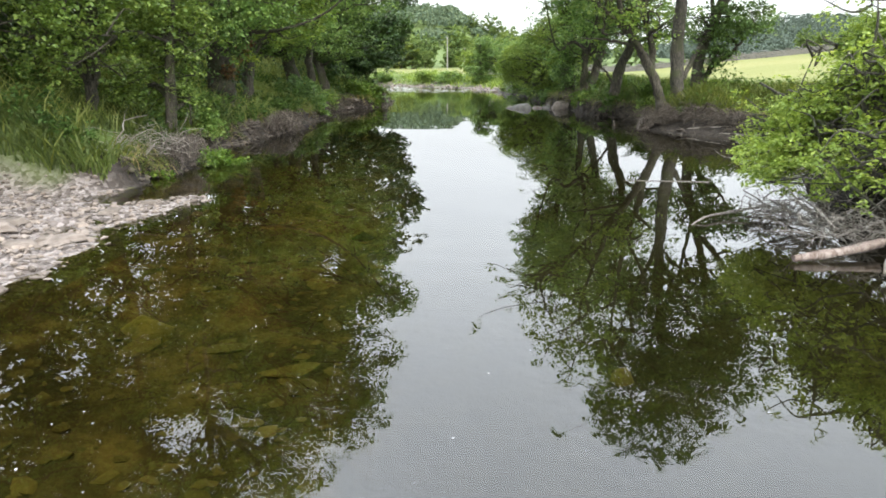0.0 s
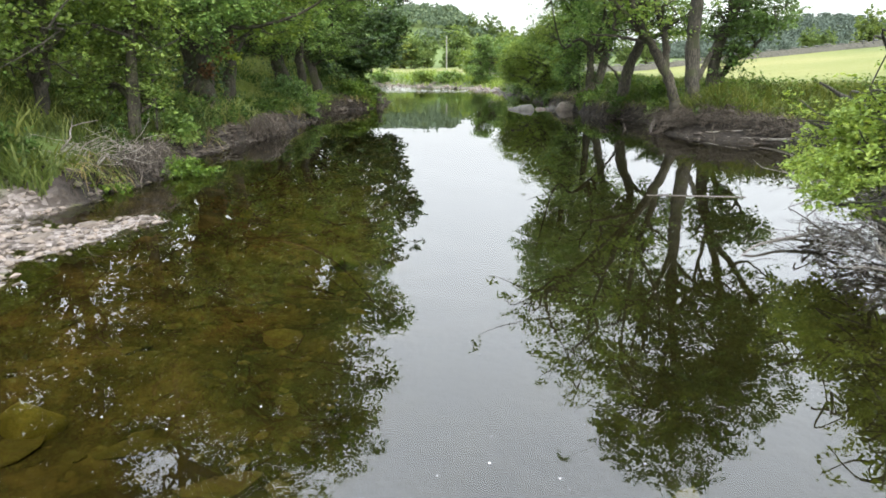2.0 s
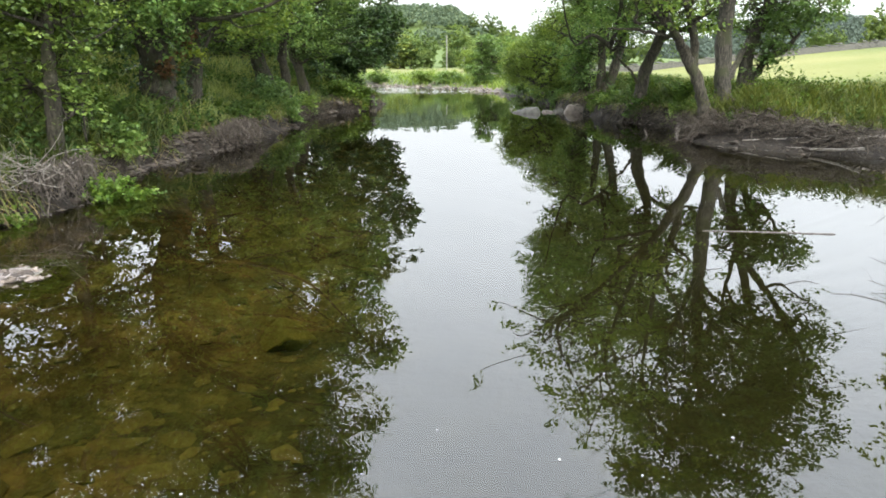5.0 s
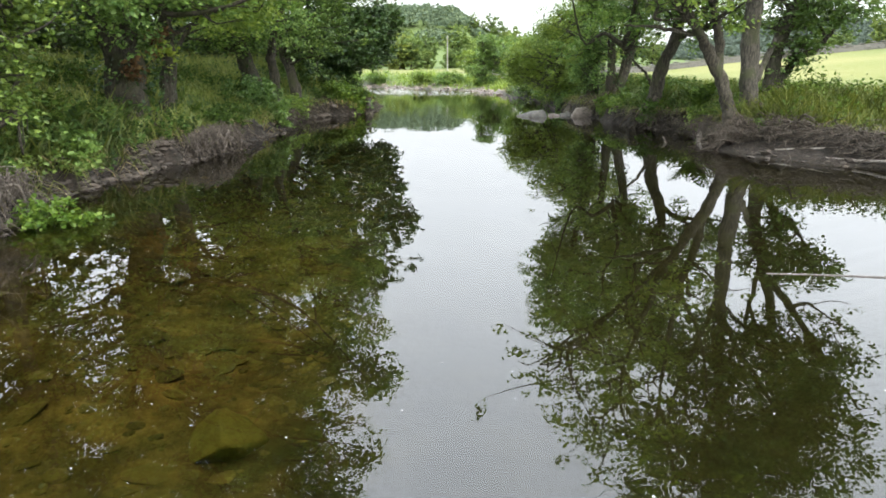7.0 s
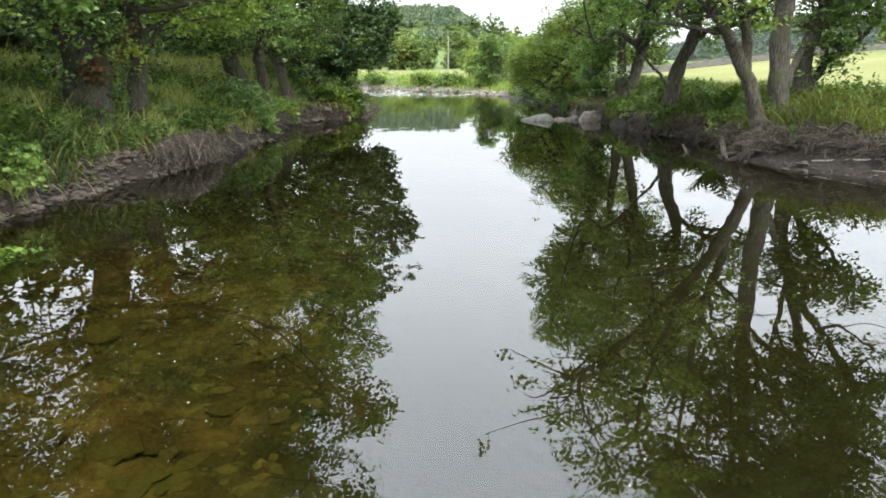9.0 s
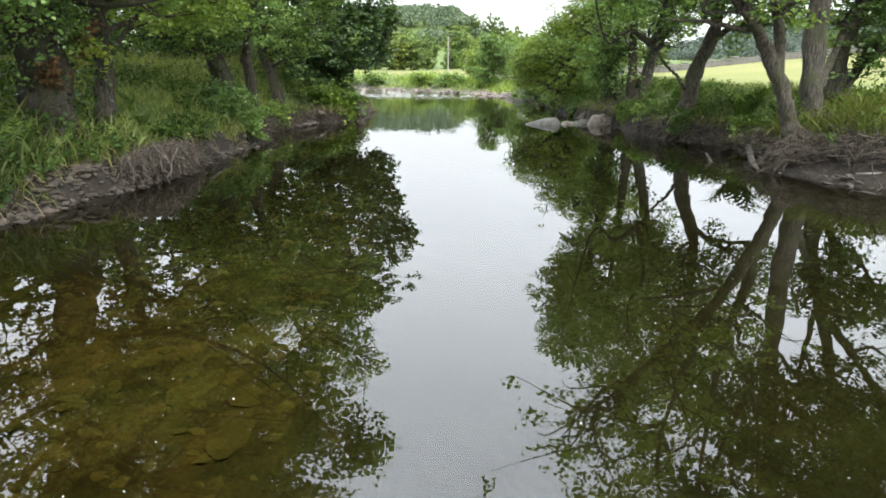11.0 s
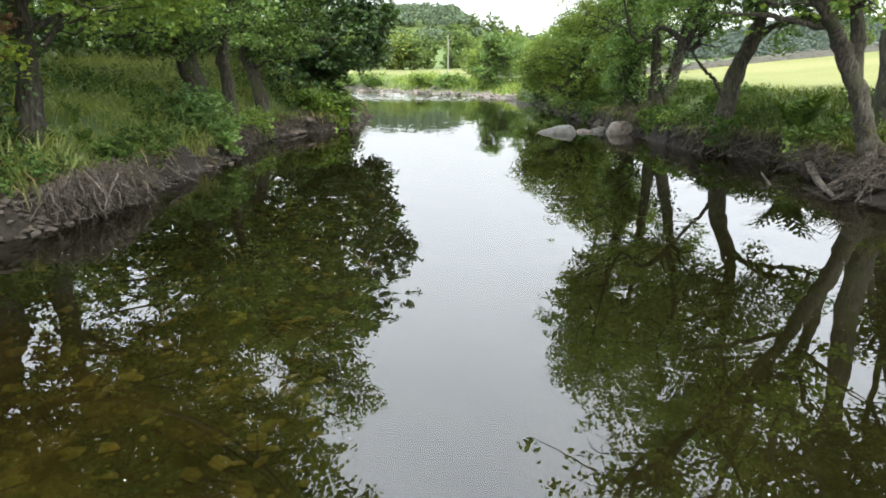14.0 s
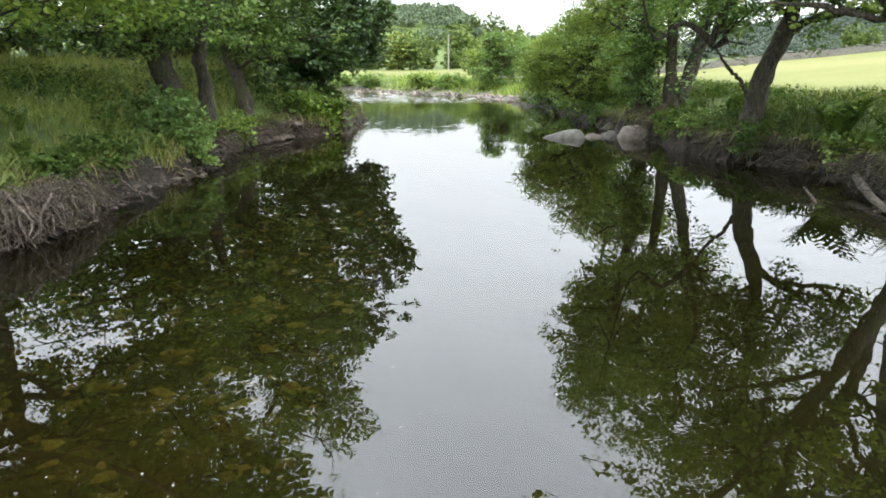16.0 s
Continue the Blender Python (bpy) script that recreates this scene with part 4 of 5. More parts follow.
tree("alder_tree", "tall alder standing back from the shingle beach", (-8.6, 12.4, 1.6),
     [([(-8.6, 12.4, 1.2), (-8.5, 12.4, 3.0), (-8.3, 12.3, 5.5), (-8.2, 12.3, 9)], [0.2, 0.16, 0.11, 0.02])],
     [(-8.0, 12.0, 5.4, 2.0, 2.2, 1.6), (-8.2, 12.6, 8.0, 2.0, 2.2, 1.6), (-7.9, 9.6, 5.8, 1.7, 1.8, 1.5), (-8.6, 15.0, 6.5, 1.9, 2.0, 1.7), (-8.8, 12.4, 3.6, 1.8, 1.9, 1.0)],
     18000, 0.115, BARK, SYCAMORE, 29, fine=False, gap=0.4, group="riverside alders")
tree("alder_tree", "leafy alder rising behind the shingle beach", (-7.6, 7.6, 1.0),
     [([(-7.6, 7.6, 0.5), (-7.4, 7.6, 2.0), (-7.0, 7.7, 4.0), (-6.8, 7.8, 7.5)], [0.15, 0.12, 0.09, 0.02])],
     [(-6.4, 7.8, 4.4, 1.5, 1.5, 1.0), (-6.0, 8.0, 6.4, 1.9, 1.8, 1.4), (-6.8, 7.6, 8.4, 2.0, 1.9, 1.5), (-8.2, 8.6, 3.2, 1.3, 1.4, 1.0), (-6.2, 5.6, 6.6, 1.6, 1.6, 1.3), (-5.0, 8.6, 5.4, 1.4, 1.5, 1.1), (-4.9, 9.2, 7.4, 1.6, 1.6, 1.3), (-5.6, 9.4, 9.2, 1.7, 1.7, 1.3)],
     34000, 0.068, BARK, ALDER_LIGHT, 28, fine=False, gap=0.4, group="riverside alders")

# ---- sallow bush on the near right bank ----
tree("sallow_bush", "bright yellow-green sallow bush leaning over driftwood", (4.9, 6.9, 0.4),
     [([(4.9, 6.9, 0.1), (4.6, 6.9, 0.7), (4.3, 6.8, 1.3), (4.2, 6.7, 2.2)], [0.06, 0.045, 0.035, 0.01]), ([(5.0, 7.1, 0.2), (4.7, 7.3, 0.8), (4.2, 7.6, 1.2), (3.7, 7.9, 1.5)], [0.05, 0.04, 0.03, 0.01]),
      ([(5.1, 6.6, 0.2), (5.2, 6.5, 1.2), (5.1, 6.4, 2.2)], [0.05, 0.04, 0.01]), ([(4.9, 6.7, 0.2), (4.3, 6.3, 0.6), (3.9, 6.0, 0.8)], [0.04, 0.03, 0.01])],
     [(3.95, 7.2, 0.68, 0.75, 0.8, 0.34), (4.3, 7.3, 1.15, 0.65, 0.8, 0.34), (4.7, 7.0, 1.6, 0.65, 0.8, 0.34), (5.1, 7.0, 2.1, 0.65, 0.7, 0.3), (5.8, 7.0, 2.4, 0.7, 0.7, 0.4), (5.2, 6.2, 0.9, 0.7, 0.7, 0.4), (4.4, 6.5, 0.95, 0.7, 0.7, 0.40), (4.9, 6.5, 1.5, 0.7, 0.7, 0.4), (5.4, 6.6, 1.9, 0.7, 0.8, 0.4), (4.2, 7.9, 0.9, 0.55, 0.6, 0.3), (5.0, 5.9, 1.2, 0.7, 0.7, 0.4),
      (4.75, 7.6, 1.95, 0.4, 0.5, 0.25)],
     50000, 0.046, BARK_GREY, SALLOW, 41, fine=False, gap=0.2, per=7, thick=0.014, slim=0.32, category="bush", twig=0.10)

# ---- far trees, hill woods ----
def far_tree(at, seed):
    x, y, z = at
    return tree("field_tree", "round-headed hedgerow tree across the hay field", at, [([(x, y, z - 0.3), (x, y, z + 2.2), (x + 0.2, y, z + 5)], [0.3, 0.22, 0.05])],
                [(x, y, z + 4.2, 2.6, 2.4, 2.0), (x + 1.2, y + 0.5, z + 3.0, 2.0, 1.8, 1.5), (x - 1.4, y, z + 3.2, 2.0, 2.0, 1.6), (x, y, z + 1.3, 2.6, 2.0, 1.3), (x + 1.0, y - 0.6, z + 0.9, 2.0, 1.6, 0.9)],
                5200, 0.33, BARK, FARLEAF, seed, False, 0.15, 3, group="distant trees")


proto = [far_tree((-22, 138, 1.0), 51), far_tree((-14, 132, 1.0), 52), far_tree((-6, 136, 1.0), 53)]
rf = random.Random(5)
for k in range(34):
    if k < 22:
        x, y = -52 + k * 4.4 + rf.uniform(-1.5, 1.5), 128 + rf.uniform(0, 26)
        s = rf.uniform(0.75, 1.25)
    else:
        x, y = -60 + (k - 22) * 7 + rf.uniform(-2, 2), 165 + rf.uniform(0, 30)
        s = rf.uniform(1.1, 1.7)
    z = float(land(x, y))
    copy_thing(proto[k % 3], pose(x, y, z - 0.2, 0, 0, rf.uniform(0, 360)) @ Matrix.Diagonal((s, s, s * rf.uniform(0.85, 1.15), 1)))


for x, y, s in ((24, 352, 2.3), (14.5, 350, 1.5), (31, 356, 1.6), (50, 95, 0.55), (53.5, 97, 0.5), (60, 98, 0.85)):
    copy_thing(proto[0], pose(x, y, float(land(x, y)) - 0.3, 0, 0, x * 9) @ Matrix.Diagonal((s, s, s * 1.15, 1)))


def hill_woods():
    rng = np.random.default_rng(61)
    n = 3000
    x = rng.uniform(-190, 62, n)
    y = rng.uniform(250, 470, n)
    val = np.array([noise.noise(Vector((a * 0.018, b * 0.018, 3))) for a, b in zip(x, y)])
    top = land(x, y)
    keep = (val > 0.02) | ((top > 17) & (x > -70) & (x < 16))
    x, y, top = x[keep], y[keep], top[keep]
    r = rng.uniform(1.6, 3.6, len(x))
    per = 80
    c = np.stack([x, y, top + r * 1.1], 1)
    d = unit(rng.normal(size=(len(c), per, 3)))
    d[..., 2] = np.abs(d[..., 2]) * 1.0 - 0.25
    p = (c[:, None] + d * r[:, None, None] * rng.uniform(0.75, 1.1, (len(c), per, 1))).reshape(-1, 3)
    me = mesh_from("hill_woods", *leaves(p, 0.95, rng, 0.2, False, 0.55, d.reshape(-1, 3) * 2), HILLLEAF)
    tagged(new("hill_woods", me), "mixed woodland covering the hill, haze put into its colour", "woodland", kind="stuff")


hill_woods()


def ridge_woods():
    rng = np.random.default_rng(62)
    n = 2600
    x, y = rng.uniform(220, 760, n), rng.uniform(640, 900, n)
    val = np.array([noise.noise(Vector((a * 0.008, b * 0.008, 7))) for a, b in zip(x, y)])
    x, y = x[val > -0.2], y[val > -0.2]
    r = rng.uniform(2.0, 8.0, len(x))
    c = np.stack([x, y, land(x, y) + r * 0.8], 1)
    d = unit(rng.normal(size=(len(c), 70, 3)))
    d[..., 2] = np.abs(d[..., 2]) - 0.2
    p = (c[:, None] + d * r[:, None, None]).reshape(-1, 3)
    # blue-grey leaf colour stands in for haze over the ridge
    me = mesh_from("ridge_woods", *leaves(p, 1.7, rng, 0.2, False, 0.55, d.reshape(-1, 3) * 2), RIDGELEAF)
    tagged(new("ridge_woods", me), "distant ridge woods, blue haze put into their colour", "woodland", kind="stuff")


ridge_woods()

# ---- grass ----
def blades(at, high, rng, wide=0.012, lean=0.7):
    """Bent blades of grass, each of three narrowing pieces."""
    n = len(at)
    a = rng.uniform(0, 2 * math.pi, n)
    side = np.stack([np.cos(a), np.sin(a), np.zeros(n)], 1)
    b = rng.uniform(0, 2 * math.pi, n)
    fall = np.stack([np.cos(b), np.sin(b), np.zeros(n)], 1)
    h = (high * rng.uniform(0.3, 1.2, n))[:, None]
    k = rng.uniform(0.3, 1.6, n)[:, None] * lean
    w = wide * rng.uniform(0.6, 1.4, n)[:, None] * side
    m1 = at + [0, 0, 1] * h * 0.5 + fall * h * k * 0.22
    m2 = at + [0, 0, 1] * h * 0.83 + fall * h * k * 0.62
    tip = at + [0, 0, 1] * h * (1.0 - 0.12 * k) + fall * h * k * 1.1
    v = np.stack([at - w, at + w, m1 - w, m1 + w, m2 - w * 0.6, m2 + w * 0.6, tip - w * 0.08, tip + w * 0.08], 1).reshape(-1, 3)
    o = np.arange(n)[:, None] * 8
    return v, np.concatenate([o + [0, 1, 3, 2], o + [2, 3, 5, 4], o + [4, 5, 7, 6]])


def grass(name, label, box, n, high, mat, seed, near=0.6, away=9, wide=0.012, clump=0.0, keep=None):
    rng = np.random.default_rng(seed)
    x, y = rng.uniform(box[0], box[1], n * 3), rng.uniform(box[2], box[3], n * 3)
    d = shore(x, y)
    d = d - 1.15 * inlet(x, y)
    ok = (d > near) & (d < away) & (beach(x, y) * (d < np.where(y > 40, 0.6, 9)) < 0.5)
    if clump:
        ok &= wavy(x, y, clump) + 0.5 * wavy(x, y, clump * 2.3) > rng.uniform(-0.9, 0.7, len(x))
    if keep is not None:
        ok &= keep(x, y)
    x, y = x[ok][:n], y[ok][:n]
    at = np.stack([x, y, land(x, y) - 0.02], 1)
    h = high * (0.75 + 0.35 * wavy(x, y, 0.9))
    tagged(new(name, mesh_from(name, *blades(at, h, rng, wide), mat)), label, "grass", kind="stuff")


# shaded bank gets dark blades, open slope bright ones: the light is in the colour
grass("long_grass", "rank green grass on the shaded bank", (-11, -3.5, 9.7, 15.5), 12000, 0.45, GRASS, 71, 0.32, 8, 0.011, 1.4)
grass("meadow_grass", "pale green grass on the slope, brighter light put into its colour", (-11, -3.5, 15.2, 40), 36000, 0.48, REED, 68, 0.32, 8, 0.011, 1.4)
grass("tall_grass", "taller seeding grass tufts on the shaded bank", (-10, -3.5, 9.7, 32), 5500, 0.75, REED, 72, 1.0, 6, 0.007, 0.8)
grass("field_margin_grass", "lush grass fringe along the hay field", (4, 16, 10, 48), 40000, 0.40, GRASS, 73, 0.38, 6, 0.008, 1.2)
grass("margin_grass", "tall green grass above the bare silt slope", (5.5, 14, 12.5, 20), 12000, 0.55, GRASS, 67, 0.3, 5, 0.009)
grass("far_bank_grass", "tall yellow-green grass on the far bank", (-40, 12, 44, 80), 42000, 0.55, WILLOW, 74, 0.6, 5, 0.022, 0.35)

def fringe(name, label, box, n, mat, seed, lo=0.12, hi=0.55):
    """Grass and trailing stems that hang over the lip of the bank towards the water."""
    rng = np.random.default_rng(seed)
    x, y = rng.uniform(box[0], box[1], n * 9), rng.uniform(box[2], box[3], n * 9)
    d = shore(x, y)
    d = d - 1.1 * inlet(x, y)
    ok = (d > lo) & (d < hi) & (beach(x, y) < 0.3) & (wavy(x, y, 1.7) + 0.6 * wavy(y, x, 4.1) > rng.uniform(-1.0, 0.9, len(x)))
    x, y = x[ok][:n], y[ok][:n]
    e = 0.05
    g = np.stack([shore(x + e, y) - shore(x - e, y), shore(x, y + e) - shore(x, y - e), 0 * x], 1)
    fall = unit(-g + rng.normal(size=g.shape) * [0.05, 0.05, 0])
    at = np.stack([x, y, land(x, y) - 0.01], 1)
    h = rng.uniform(0.15, 0.5, len(x))[:, None]
    side = np.cross(fall, [0, 0, 1.0])
    w = side * 0.006 * rng.uniform(0.6, 1.6, len(x))[:, None]
    up = np.array([0, 0, 1.0])
    m1 = at + fall * h * 0.3 + up * h * 0.35
    m2 = at + fall * h * 0.7 + up * h * 0.2
    tip = at + fall * h * 0.95 - up * h * rng.uniform(0.0, 0.5, len(x))[:, None]
    tip[:, 2] = np.maximum(tip[:, 2], 0.01)
    v = np.stack([at - w, at + w, m1 - w, m1 + w, m2 - w * 0.7, m2 + w * 0.7, tip - w * 0.1, tip + w * 0.1], 1).reshape(-1, 3)
    o = np.arange(len(x))[:, None] * 8
    f = np.concatenate([o + [0, 1, 3, 2], o + [2, 3, 5, 4], o + [4, 5, 7, 6]])
    tagged(new(name, mesh_from(name, v, f, mat)), label, "grass", kind="stuff")


grass("beach_edge_grass", "tufted green grass at the back of the shingle", (-8.5, -4.7, 8.95, 9.9), 2600, 0.38, GRASS, 69, 0.3, 7, 0.012)
grass("beach_reeds", "bright green reed blades behind the shingle beach", (-8.5, -4.4, 8.9, 11.5), 520, 0.62, GRASS, 70, 0.5, 5, 0.014, 1.1, lambda x, y: y > 9.0 - 0.1 * x - 0.6)
fringe("hanging_grass", "green grass trailing over the bank's lip", (-7, -2, 9.4, 40), 5000, GRASS, 77, 0.22, 0.7)
fringe("hanging_grass", "grass trailing over roots below the alders", (3.5, 9, 9, 40), 4000, GRASS, 78, 0.2, 0.8)
fringe("dead_grass", "dry brown grass and fine roots on the bank face", (-7, -2, 9.4, 34), 1500, STRAW, 79, 0.2, 0.55)
fringe("dead_grass", "dry brown stalks and fine roots below the trees", (3.5, 9, 9, 34), 1500, STRAW, 80, 0.3, 0.8)


def weeds(name, label, box, n, high, leaf, mat, seed, near, away, clump):
    """Broad-leaved weeds, nettles and docks in drifts over the bank."""
    rng = np.random.default_rng(seed)
    k = n // 14
    x, y = rng.uniform(box[0], box[1], k * 5), rng.uniform(box[2], box[3], k * 5)
    d = shore(x, y)
    d = d - 1.0 * inlet(x, y)
    ok = (d > near) & (d < away) & (beach(x, y) < 0.5) & (wavy(x, y, clump) > rng.uniform(-0.5, 0.8, len(x)))
    x, y = x[ok][:k], y[ok][:k]
    h = high * rng.uniform(0.4, 1.1, len(x))
    s = rng.random((len(x), 14)) ** 0.7
    a = rng.uniform(0, 6.3, s.shape)
    r = 0.11 * rng.random(s.shape)
    p = np.stack([x[:, None] + r * np.cos(a), y[:, None] + r * np.sin(a), land(x, y)[:, None] + s * h[:, None]], -1).reshape(-1, 3)
    tagged(new(name, mesh_from(name, *leaves(p, leaf, rng, 0.8, True, 0.3), mat)), label, "plants", kind="stuff")


# both drifts wear the dark fern leaf, standing in for shade under the trees
weeds("bank_weeds", "nettles, docks and brambles on the shaded bank", (-9, -3.4, 9.4, 34), 28000, 0.45, 0.075, FERN, 75, 0.22, 4, 0.9)
weeds("bank_weeds", "leafy weeds under the alders by the field", (4, 12, 9, 46), 20000, 0.40, 0.07, FERN, 76, 0.4, 3.5, 1.0)

weeds("margin_weeds", "tall leafy weeds between the field and the silt", (6, 13, 12.5, 20), 9000, 0.60, 0.07, FERN, 176, 0.35, 2.6, 0.5)

# ---- stones ----
def stone_shape(seed, flat=0.6, sub=2):
    """A worn, slightly angular stone of about unit radius."""
    rng = random.Random(seed)
    bm = bmesh.new()
    bmesh.ops.create_icosphere(bm, subdivisions=sub, radius=1)
    cuts = [(Vector((rng.uniform(-1, 1), rng.uniform(-1, 1), rng.uniform(-1, 1))).normalized(), rng.uniform(0.42, 0.8)) for _ in range(11)]
    off = Vector((rng.uniform(-9, 9), rng.uniform(-9, 9), 0))
    for v in bm.verts:
        for nn, dd in cuts:
            over = v.co.dot(nn) - dd
            if over > 0:
                v.co -= nn * over * 0.97
        v.co *= 1 + 0.07 * noise.noise(v.co * 2.3 + off)
        v.co.z *= flat
    vs = np.array([v.co[:] for v in bm.verts])
    fs = np.array([[v.index for v in f.verts] for f in bm.faces])
    bm.free()
    return vs, fs


def scatter_stones(name, label, places, sizes, mat, seed, flat=0.55, sub=1, sink=0.25):
    rng = np.random.default_rng(seed)
    kinds = [stone_shape(seed * 10 + i, flat, sub) for i in range(6)]
    ch = []
    for p, s in zip(places, sizes):
        v, f = kinds[rng.integers(6)]
        a = rng.uniform(0, 6.3)
        st = rng.uniform(0.7, 1.4)
        c, si = math.cos(a), math.sin(a)
        q = v * [st, 1 / st, 1] * s
        q = np.stack([q[:, 0] * c - q[:, 1] * si, q[:, 0] * si + q[:, 1] * c, q[:, 2] + rng.uniform(-0.15, 0.15) * q[:, 0]], 1)
        ch.append((q + p + [0, 0, s * flat * (1 - 2 * sink)], f))
    me = mesh_from(name, *joined(ch), mat)
    return tagged(new(name, me), label, "stones", kind="stuff")


def land_spots(box, n, seed, lo, hi, ok=None):
    rng = np.random.default_rng(seed)
    x, y = rng.uniform(box[0], box[1], n * 6), rng.uniform(box[2], box[3], n * 6)
    d = shore(x, y)
    k = (d > lo) & (d < hi)
    if ok is not None:
        k &= ok(x, y)
    x, y = x[k][:n], y[k][:n]
    return np.stack([x, y, land(x, y)], 1), rng


p, rng = land_spots((-8, -3, 0, 9.05), 5200, 81, -0.15, 3.6)
scatter_stones("shingle", "pale grey shingle of the river beach", p, 0.014 + 0.05 * rng.random(len(p)) ** 2.5, COBBLE, 82)
p, rng = land_spots((-7, -2, 9.5, 34), 1800, 83, -0.12, 0.5)
scatter_stones("bank_rubble", "brown rubble stones at the foot of the bank", p, 0.02 + 0.07 * rng.random(len(p)) ** 2, SHALE, 84)
p, rng = land_spots((4, 8, 14, 34), 300, 85, -0.1, 0.3)
scatter_stones("bank_rubble", "muddy stones under the tree roots", p, 0.02 + 0.08 * rng.random(len(p)) ** 2, SHALE, 86)
p, rng = land_spots((-4, -0.6, 2, 20), 2400, 87, -9, -0.9)
scatter_stones("bed_stones", "algae-covered cobbles on the river bed", p, 0.025 + 0.09 * rng.random(len(p)) ** 3, BEDSTONE, 88, 0.32, 1, 0.62)
p, rng = land_spots((-3.6, -0.7, 3.2, 12.5), 60, 187, -9, -0.6)
scatter_stones("bed_slabs", "flat algae-covered slabs on the river bed", p, 0.10 + 0.16 * rng.random(len(p)) ** 1.6, BEDSTONE, 188, 0.15, 2, 0.55)
p, rng = land_spots((-14, 6, 43, 60), 500, 89, -0.4, 1.6)
scatter_stones("far_shingle", "pale stones along the far shore", p, 0.05 + 0.16 * rng.random(len(p)) ** 2, COBBLE, 90)


def stone(at, size, label, mat, seed, rz=0, tilt=0, flat=0.5, group="river stones"):
    """A quarried-looking boulder: a skewed block with worn edges and rough faces."""
    rng = random.Random(seed * 31 + 7)
    bm = bmesh.new()
    bmesh.ops.create_cube(bm, size=2)
    for v in bm.verts:
        top = 0.62 if v.co.z > 0 else 1.0
        v.co = Vector((v.co.x * size[0] * top * rng.uniform(0.7, 1.05), v.co.y * size[1] * top * rng.uniform(0.7, 1.05), v.co.z * size[2] * flat * rng.uniform(0.55, 1.15)))
    bmesh.ops.bevel(bm, geom=bm.edges[:], offset=min(size) * 0.10, segments=1, affect="EDGES")
    bmesh.ops.triangulate(bm, faces=bm.faces[:])
    bmesh.ops.subdivide_edges(bm, edges=bm.edges[:], cuts=2, use_grid_fill=True)
    off = Vector((rng.uniform(-9, 9), rng.uniform(-9, 9), 0))
    k = 1 / max(size)
    for v in bm.verts:
        v.co += Vector((noise.noise(v.co * k * 4 + off), noise.noise(v.co * k * 4 - off), noise.noise(v.co * k * 5 + off * 2))) * min(size) * 0.14
    me = bpy.data.meshes.new("stone")
    bm.to_mesh(me)
    bm.free()
    me.materials.append(mat)
    ob = tagged(new("stone", me), label, "stone", group)
    ob.matrix_basis = pose(*at, tilt, 0, rz)
    return ob


def broken_block(at, corners, label, mat, seed):
    """A split boulder: flat faces between the corners given, worn edges, rough skin."""
    bm = bmesh.new()
    for c in corners:
        bm.verts.new(c)
    bmesh.ops.convex_hull(bm, input=bm.verts[:])
    bmesh.ops.dissolve_limit(bm, angle_limit=0.06, verts=bm.verts[:], edges=bm.edges[:])
    bmesh.ops.bevel(bm, geom=bm.edges[:], offset=0.022, segments=1, affect="EDGES")
    bmesh.ops.triangulate(bm, faces=bm.faces[:])
    bmesh.ops.subdivide_edges(bm, edges=bm.edges[:], cuts=2, use_grid_fill=True)
    off = Vector((seed * 1.7, seed * 0.9, 0))
    for v in bm.verts:
        v.co += Vector((noise.noise(v.co * 6 + off), noise.noise(v.co * 6 - off), noise.noise(v.co * 7 + off * 2))) * 0.022
    me = bpy.data.meshes.new("stone")
    bm.to_mesh(me)
    bm.free()
    me.materials.append(mat)
    ob = tagged(new("stone", me), label, "stone", "river stones")
    ob.matrix_basis = pose(*at)


broken_block((3.05, 27.0, 0.0), [(-0.58, 0.0, 0.0), (-0.36, -0.24, -0.1), (-0.3, 0.28, -0.1), (0.50, -0.26, -0.1), (0.52, 0.26, -0.1), (0.02, -0.12, 0.15), (0.0, 0.2, 0.15), (0.36, -0.17, 0.22), (0.35, 0.2, 0.21), (0.49, -0.2, 0.08)],
             "flat wedge-shaped grey boulder lying in the shallows", GREYROCK, 8)
stone((3.85, 27.2, 0.0), (0.22, 0.2, 0.14), "small pale stone between two boulders", COBBLE, 2, 20)
broken_block((4.72, 26.9, 0.0), [(-0.38, -0.28, -0.1), (0.38, -0.29, -0.1), (0.36, 0.3, -0.1), (-0.36, 0.3, -0.1), (-0.34, -0.25, 0.10), (-0.20, -0.18, 0.27), (0.22, -0.2, 0.26), (0.33, -0.25, 0.13), (0.20, 0.25, 0.31), (-0.2, 0.24, 0.27)],
             "blocky pale boulder beside tree roots", COBBLE, 3)
stone((4.35, 27.5, 0.05), (0.17, 0.15, 0.15), "grey stone piled behind the boulders", GREYROCK, 4, 60)
stone((4.15, 27.3, 0.02), (0.15, 0.11, 0.12), "broken grey stone wedged between boulders", GREYROCK, 12, 110)
stone((4.7, 28.8, 0.12), (0.26, 0.22, 0.24), "dark boulder on the bank under the willow", SHALE, 5, 10)


def sunk_boulder(at, size, label, seed, rz):
    """A water-worn boulder, rounded on top and bedded in the river floor."""
    v, f = stone_shape(seed, 0.8, 3)
    ob = tagged(new("stone", mesh_from("stone", v * size, f, MOSSSTONE, True)), label, "stone", "river stones")
    ob.matrix_basis = pose(*at, 0, 0, rz)


